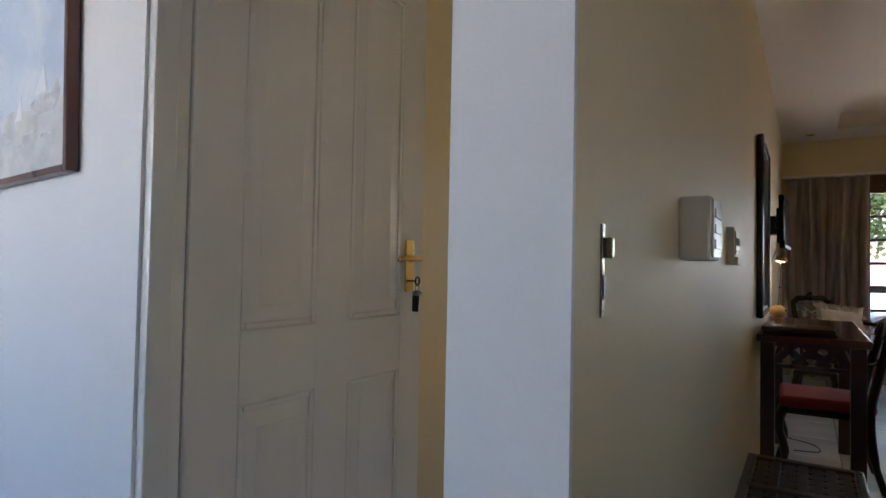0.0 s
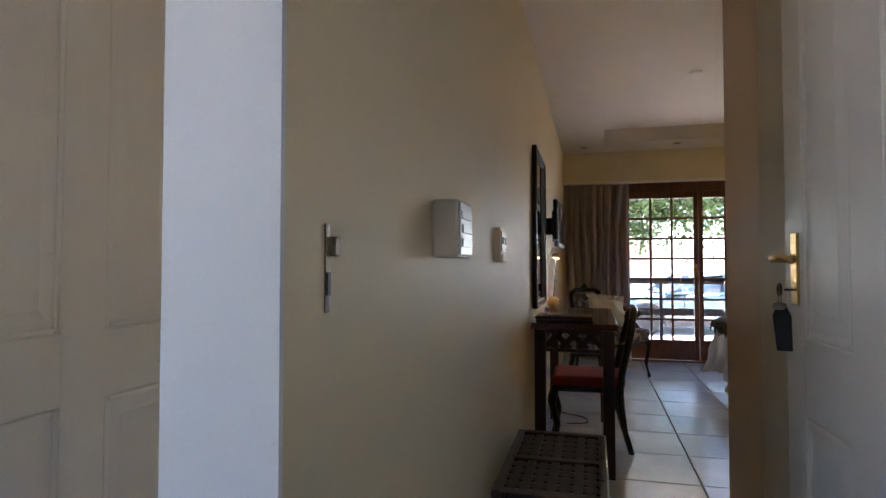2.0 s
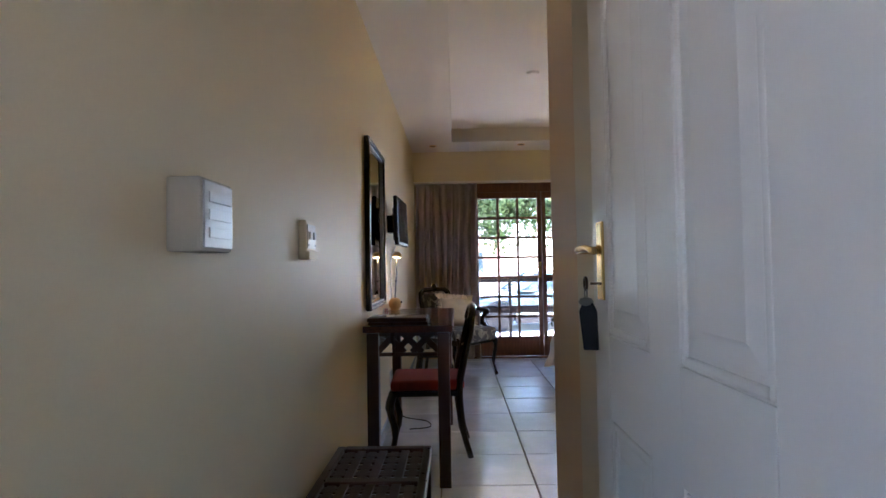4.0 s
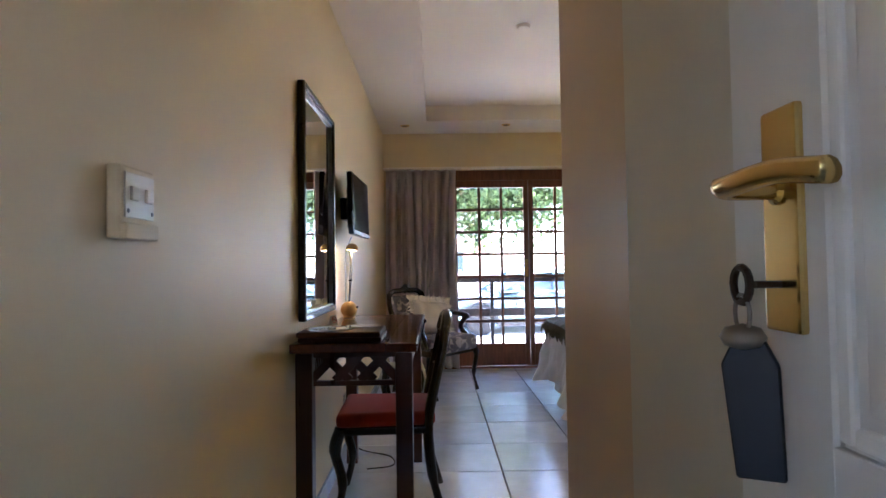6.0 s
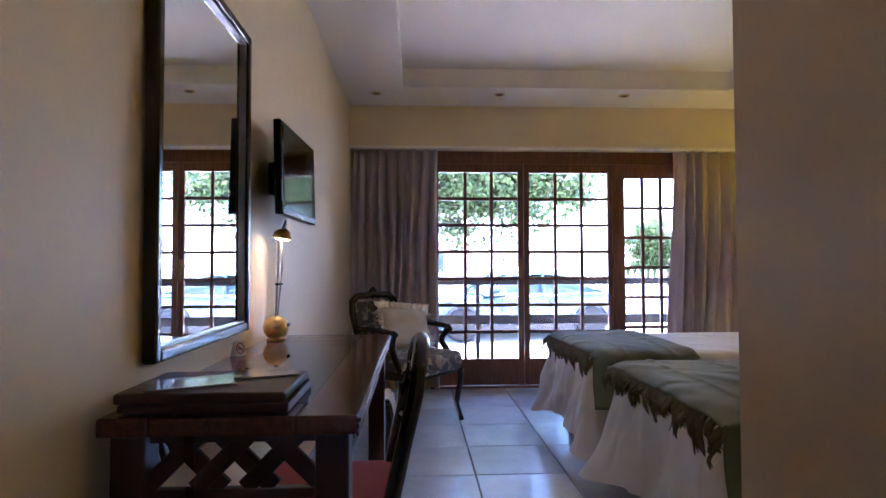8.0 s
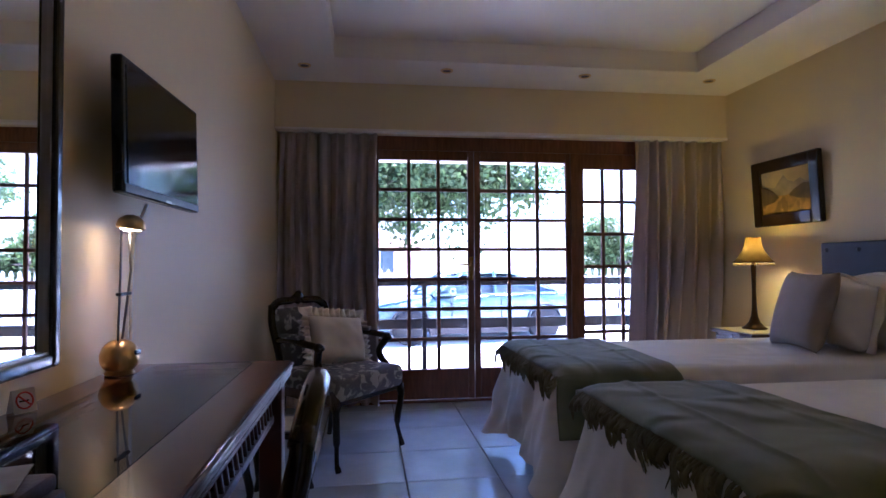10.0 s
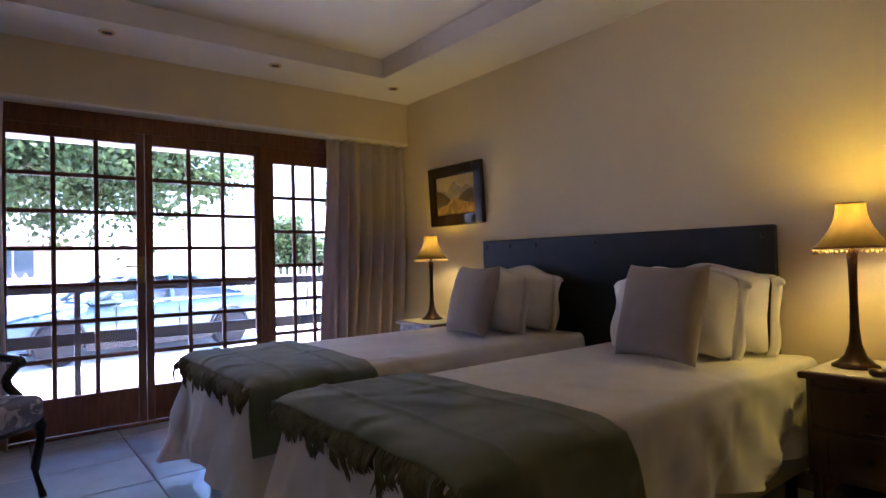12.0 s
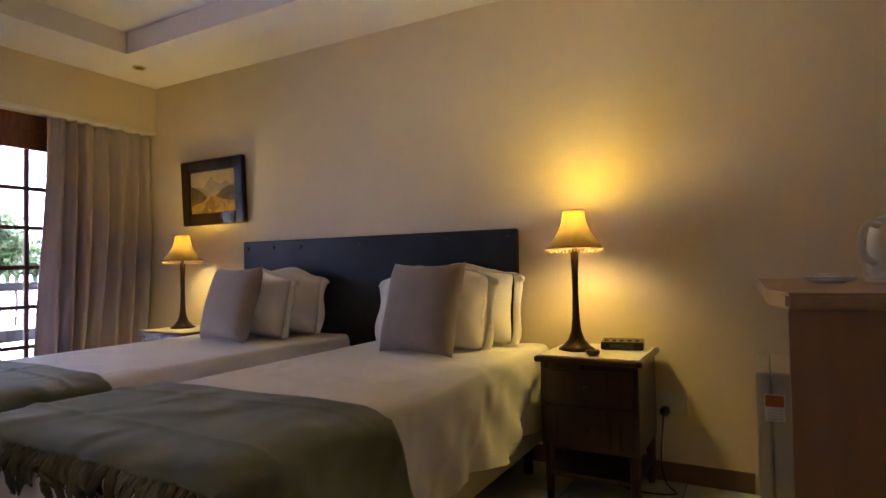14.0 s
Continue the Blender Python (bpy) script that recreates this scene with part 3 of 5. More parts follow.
bb = thing("baseboard", "brown glazed skirting along the wall foot", "skirting", kind="structure")
for c in ((W - 0.014, 4.86, 0, W, 8.98, 0.085), (0.0, 2.80, 0, 0.012, 8.98, 0.075)):
    part("skirting_run", box(*c, 0.003), "skirt" if c[0] > 1 else "tile", bb)

# ---- left wall: switches, rack, mirror, television ----
cb = thing("wall_control_box", "white plastic control box fixed to the cream wall", "control box", pose(0, 3.275, 1.160))
part("housing", box(0.0, -0.065, -0.062, 0.058, 0.065, 0.062, 0.006), "box_shaded", cb)
part("face", box(0.058, -0.058, -0.056, 0.0625, 0.058, 0.056, 0.002), "white_plastic", cb, "glossy white front plate")
for z in (-0.03, 0.0, 0.03):
    part("button", box(0.0625, -0.045, z - 0.009, 0.0655, 0.045, z + 0.009, 0.0015), "white_plastic", cb)
sw = thing("light_switch", "cream double light switch on a raised painted box", "light switch", pose(0, 4.055, 1.155))
part("housing", box(0, -0.054, -0.060, 0.024, 0.054, 0.060, 0.005), "wall", sw, "painted-over mounting box")
part("plate", box(0.024, -0.046, -0.026, 0.028, 0.046, 0.048, 0.0015), "switch_cream", sw)
for y in (-0.024, 0.024):
    part("rocker", box(0.027, y - 0.011, 0.002, 0.034, y + 0.011, 0.026, 0.003), "switch_cream", sw)
    part("screw", moved(lathe([(0.004, 0), (0.003, 0.0015), (0, 0.002)], 10), Matrix.Translation((0.028, y * 1.6, -0.015)) @ pose(0, 0, 0, 0, 90, 0)), "steel", sw)
part("lower_ledge", box(0.020, -0.054, -0.060, 0.034, 0.054, -0.034, 0.004), "wall", sw)

lr = thing("luggage_rack", "dark wooden luggage bench with a woven leather top", "luggage rack", pose(0.205, 4.05, 0))
for sx2 in (-1, 1):
    part("side_rail", box(sx2 * 0.155 - 0.014, -0.33, 0.385, sx2 * 0.155 + 0.014, 0.33, 0.425, 0.006), "mahogany", lr)
    for yy in (-0.30, 0.30):
        part("leg", box(sx2 * 0.150 - 0.016, yy - 0.018, 0, sx2 * 0.150 + 0.016, yy + 0.018, 0.386, 0.005), "mahogany", lr)
    part("stretcher", box(sx2 * 0.15 - 0.010, -0.285, 0.12, sx2 * 0.15 + 0.010, 0.285, 0.15, 0.004), "mahogany", lr)
for yy in (-0.315, 0.0, 0.315):
    part("cross_rail", box(-0.142, yy - 0.02, 0.39, 0.142, yy + 0.02, 0.424, 0.005), "mahogany", lr)
for half in (-0.157, 0.157):
    for i in range(9):
        y = half - 0.120 + i * 0.030
        part("woven_strap", box(-0.141, y - 0.011, 0.408 + 0.003 * (i % 2), 0.141, y + 0.011, 0.4135 + 0.003 * (i % 2), 0.0015, None, 1), "strap", lr)
    for i in range(7):
        x = -0.117 + i * 0.039
        part("woven_strap", box(x - 0.014, half - 0.136, 0.4100 + 0.004 * (i % 2), x + 0.014, half + 0.136, 0.4160 + 0.004 * (i % 2), 0.0015, None, 1), "strap", lr)
mi = thing("wall_mirror", "tall wall mirror in a dark wooden frame", "mirror", pose(0, 5.572, 1.302))
hw, hh, fw = 0.325, 0.458, 0.027
for c in ((-hw, -hh, -hw + fw, hh), (hw - fw, -hh, hw, hh), (-hw + fw, -hh, hw - fw, -hh + fw), (-hw + fw, hh - fw, hw - fw, hh)):
    part("frame_side", box(0.004, c[0], c[1], 0.034, c[2], c[3], 0.008, None, 3), "darkwood", mi)
for c in ((-hw + fw, -hh + fw, -hw + fw + 0.005, hh - fw), (hw - fw - 0.005, -hh + fw, hw - fw, hh - fw), (-hw + fw + 0.005, -hh + fw, hw - fw - 0.005, -hh + fw + 0.005), (-hw + fw + 0.005, hh - fw - 0.005, hw - fw - 0.005, hh - fw)):
    part("inner_lip", box(0.012, c[0], c[1], 0.024, c[2], c[3], 0.001), "steel", mi, "thin silvered inner lip")
part("glass", box(0.006, -hw + fw - 0.004, -hh + fw - 0.004, 0.014, hw - fw + 0.004, hh - fw + 0.004), "mirror", mi, "silvered mirror glass")

tv = thing("television", "small black flat television on a wall bracket, switched off", "television", pose(0.088, 6.28, 1.37, 0, 0, -2) @ pose(0, 0, 0, 0, -1.4, 0))
part("case", box(-0.006, -0.262, -0.154, 0.022, 0.262, 0.170, 0.008, None, 3), "black_plastic", tv)
part("bezel", box(0.020, -0.258, -0.151, 0.024, 0.258, -0.131, 0.002), "black_fob", tv)
part("screen", box(0.021, -0.243, -0.130, 0.0245, 0.243, 0.150), "screen", tv, "dark glossy screen")
part("maker_mark", box(0.026, -0.02, -0.152, 0.0268, 0.02, -0.145), "steel", tv)
part("rear_bulge", box(-0.026, -0.18, -0.12, -0.005, 0.18, 0.10, 0.010, None, 2), "black_plastic", tv)
part("bracket", box(-0.083, -0.06, -0.06, -0.025, 0.06, 0.06, 0.006), "black_plastic", tv)
part("cable", tube(curve_pts([(-0.04, 0.02, -0.15), (-0.075, 0.02, -0.25), (-0.078, 0.0, -0.45), (-0.078, 0.0, -0.58)]), 0.005, 8), "white_plastic", tv, smooth=True)

# ---- desk ----
DX0, DX1, DY0, DY1, DZ = 0.016, 0.450, 5.065, 6.26, 0.785
dk = thing("writing_desk", "dark mahogany writing desk with lattice aprons and a glass top", "desk")
for x in (DX0 + 0.045, DX1 - 0.045):
    for y in (DY0 + 0.045, DY1 - 0.045):
        part("leg", box(x - 0.029, y - 0.029, 0.004, x + 0.029, y + 0.029, DZ - 0.035, 0.004), "mahogany", dk)
for c in ((DX0, DY0, DX0 + 0.085, DY1), (DX1 - 0.105, DY0, DX1, DY1), (DX0 + 0.085, DY0, DX1 - 0.105, DY0 + 0.10), (DX0 + 0.085, DY1 - 0.035, DX1 - 0.105, DY1)):
    part("top_frame", box(c[0], c[1], DZ - 0.032, c[2], c[3], DZ, 0.005), "desktop", dk)
for k in range(3):
    part("edge_moulding", box(DX1 - 0.010 + 0.004 * k, DY0 + 0.004, DZ - 0.012 - 0.012 * k, DX1 + 0.003 * (2 - k), DY1 - 0.004, DZ - 0.004 - 0.012 * k, 0.003), "mahogany", dk)
tg = part("glass_top", box(DX0 + 0.08, DY0 + 0.095, DZ - 0.006, DX1 - 0.10, DY1 - 0.03, DZ + 0.001), "tabletop_glass", dk, "clear glass panel")
tg.visible_shadow = False


def lattice(y, parent):
    """An end apron with diamond openings."""
    z0, z1, x0, x1 = DZ - 0.150, DZ - 0.034, DX0 + 0.074, DX1 - 0.074
    part("apron_rail", box(x0, y - 0.010, z0, x1, y + 0.010, z0 + 0.018, 0.003), "mahogany", parent)
    part("apron_rail", box(x0, y - 0.010, z1 - 0.018, x1, y + 0.010, z1, 0.003), "mahogany", parent)
    pitch, zm = 0.086, (z0 + z1) / 2 + 0.006
    for i in range(4):
        for s in (-1, 1):                # crossing boards leave two staggered rows of diamond holes
            x = (x0 + x1) / 2 + pitch * (i - 1.5) + s * pitch / 4
            if not x0 + 0.03 < x < x1 - 0.03:
                continue
            b = box(-0.0155, -0.006 - 0.001 * (s > 0), -0.066, 0.0155, 0.006 + 0.001 * (s > 0), 0.066, 0.002)
            part("lattice_bar", moved(b, Matrix.Translation((x, y, zm)) @ pose(0, 0, 0, 0, s * 45, 0)), "mahogany", parent)


lattice(DY0 + 0.045, dk)
lattice(DY1 - 0.045, dk)
for x in (DX0 + 0.045, DX1 - 0.045):
    part("apron_rail", box(x - 0.010, DY0 + 0.074, DZ - 0.150, x + 0.010, DY1 - 0.074, DZ - 0.132, 0.003), "mahogany", dk)
    n = 26
    for i in range(n):
        y = DY0 + 0.11 + i * (DY1 - DY0 - 0.22) / (n - 1)
        b = box(-0.007, -0.006, -0.055, 0.007, 0.006, 0.055, 0.002, None, 1)
        part("apron_slat", moved(b, Matrix.Translation((x, y, DZ - 0.086)) @ pose(0, 0, 0, 28, 0, 0)), "mahogany", dk)

fo = thing("writing_folder", "thick dark brown leather folder lying on the desk", "folder", pose(0.195, 5.20, DZ + 0.002))
part("lower_cover", box(-0.155, -0.115, 0, 0.135, 0.105, 0.016, 0.005), "folder", fo)
part("upper_cover", box(-0.160, -0.120, 0.017, 0.130, 0.098, 0.036, 0.007, None, 3), "folder", fo)
pg = thing("card", "glossy printed card lying on the leather folder", "card", pose(0.245, 5.255, DZ + 0.0395, 0, 0, 18))
part("sheet", box(-0.062, -0.046, 0, 0.062, 0.046, 0.0025, 0.0008), "glossy_card", pg)
pg = thing("leaflet", "folded glossy grey leaflet lying on the leather folder", "leaflet", pose(0.135, 5.160, DZ + 0.0395, 0, 0, 24))
part("sheet", box(-0.075, -0.050, 0, 0.075, 0.050, 0.003, 0.0008), "glossy_card", pg)

ns = thing("no_smoking_sign", "small no-smoking tent card standing on the desk", "sign", pose(0.050, 5.74, DZ + 0.002, 0, 0, 62) @ Matrix.Scale(0.72, 4))
part("card", moved(box(-0.028, -0.0012, 0, 0.028, 0.0012, 0.058), pose(0, -0.008, 0, -14, 0, 0)), "paper", ns)
part("card_back", moved(box(-0.028, -0.0012, 0, 0.028, 0.0012, 0.058), pose(0, 0.020, 0, 14, 0, 0)), "paper", ns)
rg = tube([(0.020 * math.cos(a), -0.0022, 0.030 + 0.020 * math.sin(a)) for a in np.linspace(0, 2 * math.pi, 25)], 0.0022, 6)
rg = tube([(-0.013, -0.0024, 0.043), (0.013, -0.0024, 0.017)], 0.002, 6, rg)
part("red_circle", moved(rg, pose(0, -0.008, 0, -14, 0, 0)), "red", ns)
part("cigarette_mark", moved(box(-0.013, -0.0026, 0.027, 0.010, -0.0015, 0.031), pose(0, -0.008, 0, -14, 0, 0)), "black_plastic", ns)

dl = thing("desk_lamp", "brass ball-based desk lamp with twin rods, lit", "desk lamp", pose(0.066, 6.10, DZ + 0.001))
part("base", lathe([(0.030, 0.0), (0.034, 0.004)] + [(0.044 * math.cos(a), 0.043 + 0.043 * math.sin(a)) for a in np.linspace(-0.85, 1.5, 14)] + [(0.0, 0.0865)], 28), "gold", dl, smooth=True)
part("switch_slot", box(0.038, -0.016, 0.048, 0.0455, 0.012, 0.060, 0.003), "black_plastic", dl)
for s in (-1, 1):
    part("rod", tube([(0.0, s * 0.012, 0.078), (0.012, s * 0.030, 0.25), (0.010, s * 0.022, 0.345)], 0.0028, 8), "steel", dl, smooth=True)
part("rod_clamp", box(0.002, -0.034, 0.190, 0.014, 0.034, 0.198, 0.003), "black_plastic", dl)
part("neck", tube([(0.010, -0.024, 0.345), (0.010, 0.024, 0.345)], 0.004, 8), "steel", dl)
part("head", moved(lathe([(0.030, 0.0), (0.034, 0.006), (0.030, 0.022), (0.016, 0.034), (0.0, 0.037)], 24), pose(0.014, 0.02, 0.352, 0, 8, 0)), "gold", dl, smooth=True)
part("bulb", moved(lathe([(0.0, -0.004), (0.022, -0.002), (0.024, 0.002)], 18), pose(0.014, 0.02, 0.352, 0, 8, 0)), "small_bulb", dl)

# ---- desk chair ----
ch = thing("desk_chair", "dark carved wooden chair with a red upholstered seat", "chair", pose(0.288, 5.715, 0, 0, 0, 2) @ Matrix.Diagonal((1, 1, 0.94, 1)))
# the chair faces -x; its back stands at +x
seat = box(-0.20, -0.21, 0.400, 0.215, 0.21, 0.462, 0.026, None, 4)
for v in seat.verts:
    v.co.y *= 1.0 - 0.10 * (v.co.x + 0.2) / 0.415
    if v.co.z > 0.44:
        v.co.z += 0.012 * math.cos(v.co.x * 7) * math.cos(v.co.y * 7)
part("seat", seat, "redseat", ch, "padded red velvet seat", smooth=True)
part("seat_frame", box(-0.195, -0.20, 0.365, 0.205, 0.20, 0.402, 0.010), "darkwood", ch)
for s in (-1, 1):
    part("front_leg", tube(curve_pts([(-0.180, s * 0.185, 0.40), (-0.205, s * 0.19, 0.30), (-0.175, s * 0.188, 0.15), (-0.205, s * 0.195, 0.0)]), [0.026] * 7 + [0.021] * 6 + [0.016] * 6, 10), "darkwood", ch, smooth=True)
    up = curve_pts([(0.245, s * 0.185, 0.0), (0.200, s * 0.182, 0.18), (0.185, s * 0.18, 0.40), (0.215, s * 0.172, 0.58), (0.255, s * 0.158, 0.76), (0.262, s * 0.138, 0.835)], 5)
    part("back_post", tube(up, [0.017] * 5 + [0.022] * 16 + [0.020] * 5, 10), "darkwood", ch, smooth=True)
part("top_rail", tube(curve_pts([(0.258, -0.150, 0.80), (0.272, -0.09, 0.865), (0.278, 0, 0.882), (0.272, 0.09, 0.865), (0.258, 0.150, 0.80)], 6), 0.023, 10), "darkwood", ch, "curved top rail", smooth=True)
part("cross_splat", tube(curve_pts([(0.225, -0.165, 0.62), (0.240, -0.08, 0.64), (0.246, 0, 0.665), (0.240, 0.08, 0.64), (0.225, 0.165, 0.62)], 6), 0.016, 10), "darkwood", ch, smooth=True)

# ---- armchair by the window ----
ac = thing("armchair", "carved dark armchair upholstered in blue and cream floral cloth", "armchair", pose(0.475, 7.975, 0, 0, 0, 50))
# local: -y is the front
for s in (-1, 1):
    part("front_leg", tube(curve_pts([(s * 0.255, -0.235, 0.40), (s * 0.275, -0.262, 0.30), (s * 0.255, -0.248, 0.14), (s * 0.268, -0.262, 0.045), (s * 0.268, -0.275, 0.0)]), [0.027] * 6 + [0.019] * 7 + [0.012] * 7 + [0.016] * 5, 10), "darkwood", ac, smooth=True)
    part("back_leg", tube(curve_pts([(s * 0.21, 0.245, 0.0), (s * 0.205, 0.215, 0.2), (s * 0.205, 0.20, 0.40)]), [0.016] * 6 + [0.022] * 7, 10), "darkwood", ac, smooth=True)
    part("back_post", tube(curve_pts([(s * 0.205, 0.20, 0.38), (s * 0.215, 0.225, 0.55), (s * 0.225, 0.27, 0.72), (s * 0.205, 0.295, 0.82)]), 0.021, 10), "darkwood", ac, smooth=True)
    part("armrest", tube(curve_pts([(s * 0.215, 0.235, 0.625), (s * 0.262, 0.10, 0.645), (s * 0.290, -0.06, 0.635), (s * 0.287, -0.145, 0.622), (s * 0.275, -0.165, 0.60)]), [0.019] * 18 + [0.026] * 5 + [0.022] * 2, 10), "darkwood", ac, "scrolled arm", smooth=True)
    part("arm_pad", moved(box(-0.022, -0.09, -0.012, 0.022, 0.09, 0.014, 0.011, None, 3), Matrix.Translation((s * 0.266, 0.06, 0.662)) @ pose(0, 0, 0, 0, 0, s * 10)), "floral", ac, smooth=True)
    part("arm_support", tube(curve_pts([(s * 0.282, -0.150, 0.615), (s * 0.255, -0.115, 0.53), (s * 0.270, -0.165, 0.45), (s * 0.262, -0.20, 0.39)]), 0.021, 10), "darkwood", ac, smooth=True)
part("seat_rail", box(-0.275, -0.265, 0.325, 0.275, -0.235, 0.385, 0.008), "darkwood", ac)
part("seat_rail", box(-0.215, 0.19, 0.325, 0.215, 0.22, 0.385, 0.008), "darkwood", ac)
for s in (-1, 1):
    part("seat_rail", moved(box(-0.015, -0.22, 0.33, 0.015, 0.22, 0.385, 0.006), pose(s * 0.243, -0.02, 0, 0, 0, s * 7)), "darkwood", ac)
sc = box(-0.280, -0.285, 0.345, 0.280, 0.20, 0.47, 0.045, None, 5)
for v in sc.verts:
    v.co.x *= 1 - 0.18 * (v.co.y + 0.27) / 0.47
    if v.co.z > 0.43:
        v.co.z += 0.022 * math.cos(v.co.x * 5) * math.cos(v.co.y * 5)
part("seat_cushion", sc, "floral", ac, "domed floral seat", smooth=True)
bp = box(-0.195, -0.028, 0.0, 0.195, 0.024, 0.355, 0.024, None, 4)
for v in bp.verts:
    v.co.y += 0.02 * (v.co.x / 0.2) ** 2
part("back_pad", moved(bp, pose(0, 0.222, 0.455, -13, 0, 0)), "floral", ac, "upholstered floral back", smooth=True)
part("crest_rail", tube(curve_pts([(-0.212, 0.29, 0.80), (-0.15, 0.302, 0.838), (-0.05, 0.306, 0.842), (0, 0.308, 0.862), (0.05, 0.306, 0.842), (0.15, 0.302, 0.838), (0.212, 0.29, 0.80)], 5), 0.023, 10), "darkwood", ac, "carved crest rail", smooth=True)
part("crest_carving", moved(lathe([(0.0, -0.022), (0.03, -0.012), (0.042, 0), (0.03, 0.012), (0, 0.022)], 14), Matrix.Translation((0, 0.300, 0.858)) @ pose(0, 0, 0, 90, 0, 0)), "darkwood", ac, smooth=True)


def cushion(name, label, w, h, t, m, material, ruffle=0.0, flange=0.0, seed=1, group="", dent=0.0, puff=1.0):
    """A pillow that stands: width along x, height along z, puffed along y."""
    rnd = random.Random(seed)
    ph = [rnd.uniform(0, 6.28) for _ in range(6)]
    c = thing(name, label, "cushion" if "cushion" in name else "pillow", m, group)

    def shape(side):
        def f(u, v):
            a, b = 2 * u - 1, 2 * v - 1
            ex, po = (2.2, 0.55) if puff > 1 else (3.0, 0.42)
            e = max(0.0, (1 - abs(a) ** ex)) ** po * max(0.0, (1 - abs(b) ** ex)) ** po
            pinch = 1 - 0.08 * (1 - abs(a) ** 2) * abs(b) ** 3
            pin2 = 1 - 0.08 * (1 - abs(b) ** 2) * abs(a) ** 3
            wr = puff * (0.010 * math.sin(4 * a + 3 * b + ph[0]) * math.sin(3 * b - 2 * a + ph[1]) + 0.004 * math.sin(9 * a + 5 * b + ph[2]) * math.sin(4 * b + ph[3]) + (0.007 * abs(math.sin(5 * b + 2.5 * a * a + ph[4])) * abs(a) ** 1.5 if puff > 1 else 0))
            z = h / 2 + b * h / 2 * pinch - dent * (1 - a * a) * max(0, b) ** 2
            sag = (0.055 * max(0, b) ** 2 * abs(a) ** 2.5 + 0.012 * math.sin(5 * a + ph[5]) * max(0, b) ** 3) if puff > 1 else 0.0
            rx = 1 - (0.07 * abs(b) ** 6 if puff > 1 else 0.0)
            return (a * w / 2 * pin2 * rx, side * (t / 2 * e + wr * e), z - sag)
        return f

    bm = sheet(22, 22, shape(1))
    bm = sheet(22, 22, shape(-1), bm)
    bmesh.ops.remove_doubles(bm, verts=bm.verts, dist=0.0006)
    part("filling", bm, material, c, smooth=True)
    if flange or ruffle:
        r = flange or ruffle
        n = 320 if ruffle else 120

        def edge(u, v):
            q = (u * 4) % 4
            k, s = int(q), q - int(q)
            base = [(-1 + 2 * s, -1), (1, -1 + 2 * s), (1 - 2 * s, 1), (-1, 1 - 2 * s)][k]
            out = [(0, -1), (1, 0), (0, 1), (-1, 0)][k]
            bl = min(s, 1 - s)
            cor = max(0, 0.06 - bl) / 0.06
            nx, ny = out[0], out[1]
            if cor:
                other = [(0, -1), (1, 0), (0, 1), (-1, 0)][(k + (1 if s > 0.5 else 3)) % 4]
                nx, ny = nx + other[0] * cor, ny + other[1] * cor
            wv = ((0.020 if ruffle else 0.012) * math.sin(u * 2 * math.pi * (38 if ruffle else 7) + ph[4]) + (0.008 * math.sin(u * 2 * math.pi * 61) if ruffle else 0)) * v
            ear = (max(0.0, 1 - bl / 0.16) if flange and base[1] > 0.6 else 0.0)
            droop = -0.5 * r * v * v * (1 if (base[1] > 0.9 and flange) else 0) - 0.030 * ear * v * v
            x = base[0] * w / 2 * (1 - 0.03 * (1 - base[1] ** 2)) + nx * r * v * (1 + 0.8 * ear)
            sag = (0.055 * max(0, base[1]) ** 2 * abs(base[0]) ** 2.5 + 0.012 * math.sin(5 * base[0] + ph[5]) * max(0, base[1]) ** 3) if puff > 1 else 0.0
            if puff > 1:
                x -= base[0] * w / 2 * 0.07 * abs(base[1]) ** 6
            z = h / 2 + base[1] * h / 2 * (1 - (0.08 if puff > 1 else 0.03) * (1 - base[0] ** 2)) + ny * r * v + droop - sag
            return (x, wv + (0.3 * r * v * v if flange else 0), max(z, 0.004))
        part("ruffle" if ruffle else "flange", sheet(n, 3, edge, None, 0.003), material, c, smooth=True)
    return c


cushion("ruffled_cushion", "cream cushion with a ruffled edge leaning on the armchair back", 0.37, 0.29, 0.19, pose(0.475, 7.975, 0, 0, 0, 50) @ pose(0.075, 0.035, 0.470, -20, 6, -12), "cream", ruffle=0.05, seed=5)

# ---- low stool beside the armchair ----
fs = thing("low_stool", "small dark low table covered with a cream woven cloth", "stool", pose(0.27, 7.30, 0))
part("stool_top", box(-0.14, -0.13, 0.30, 0.14, 0.13, 0.328, 0.006), "darkwood", fs)
for sx2 in (-1, 1):
    for sy2 in (-1, 1):
        part("leg", tube(curve_pts([(sx2 * 0.115, sy2 * 0.105, 0.30), (sx2 * 0.130, sy2 * 0.118, 0.2), (sx2 * 0.112, sy2 * 0.102, 0.08), (sx2 * 0.125, sy2 * 0.115, 0.0)]), [0.022] * 7 + [0.018] * 6 + [0.014] * 6, 8), "darkwood", fs, smooth=True)
cl = thing("woven_cloth", "cream striped woven cloth with a fringe over the low table", "cloth", pose(0.27, 7.30, 0.331))
part("weave", sheet(20, 14, lambda u, v: (-0.165 + 0.33 * u, -0.12 + 0.24 * v, 0.006 + 0.002 * math.sin(26 * v) - 0.11 * max(0, abs(2 * u - 1) - 0.86) * 6), None, 0.004), "lace", cl, smooth=True)
for s in (-1, 1):
    fr = None
    for i in range(26):
        y = -0.115 + i * 0.0092
        fr = tube([(s * 0.164, y, -0.086), (s * 0.171, y + random.uniform(-.004, .004), -0.108), (s * 0.170, y + random.uniform(-.008, .008), -0.135)], 0.0022, 4, fr)
    part("fringe", fr, "lace", cl)

# socket and cables under the desk
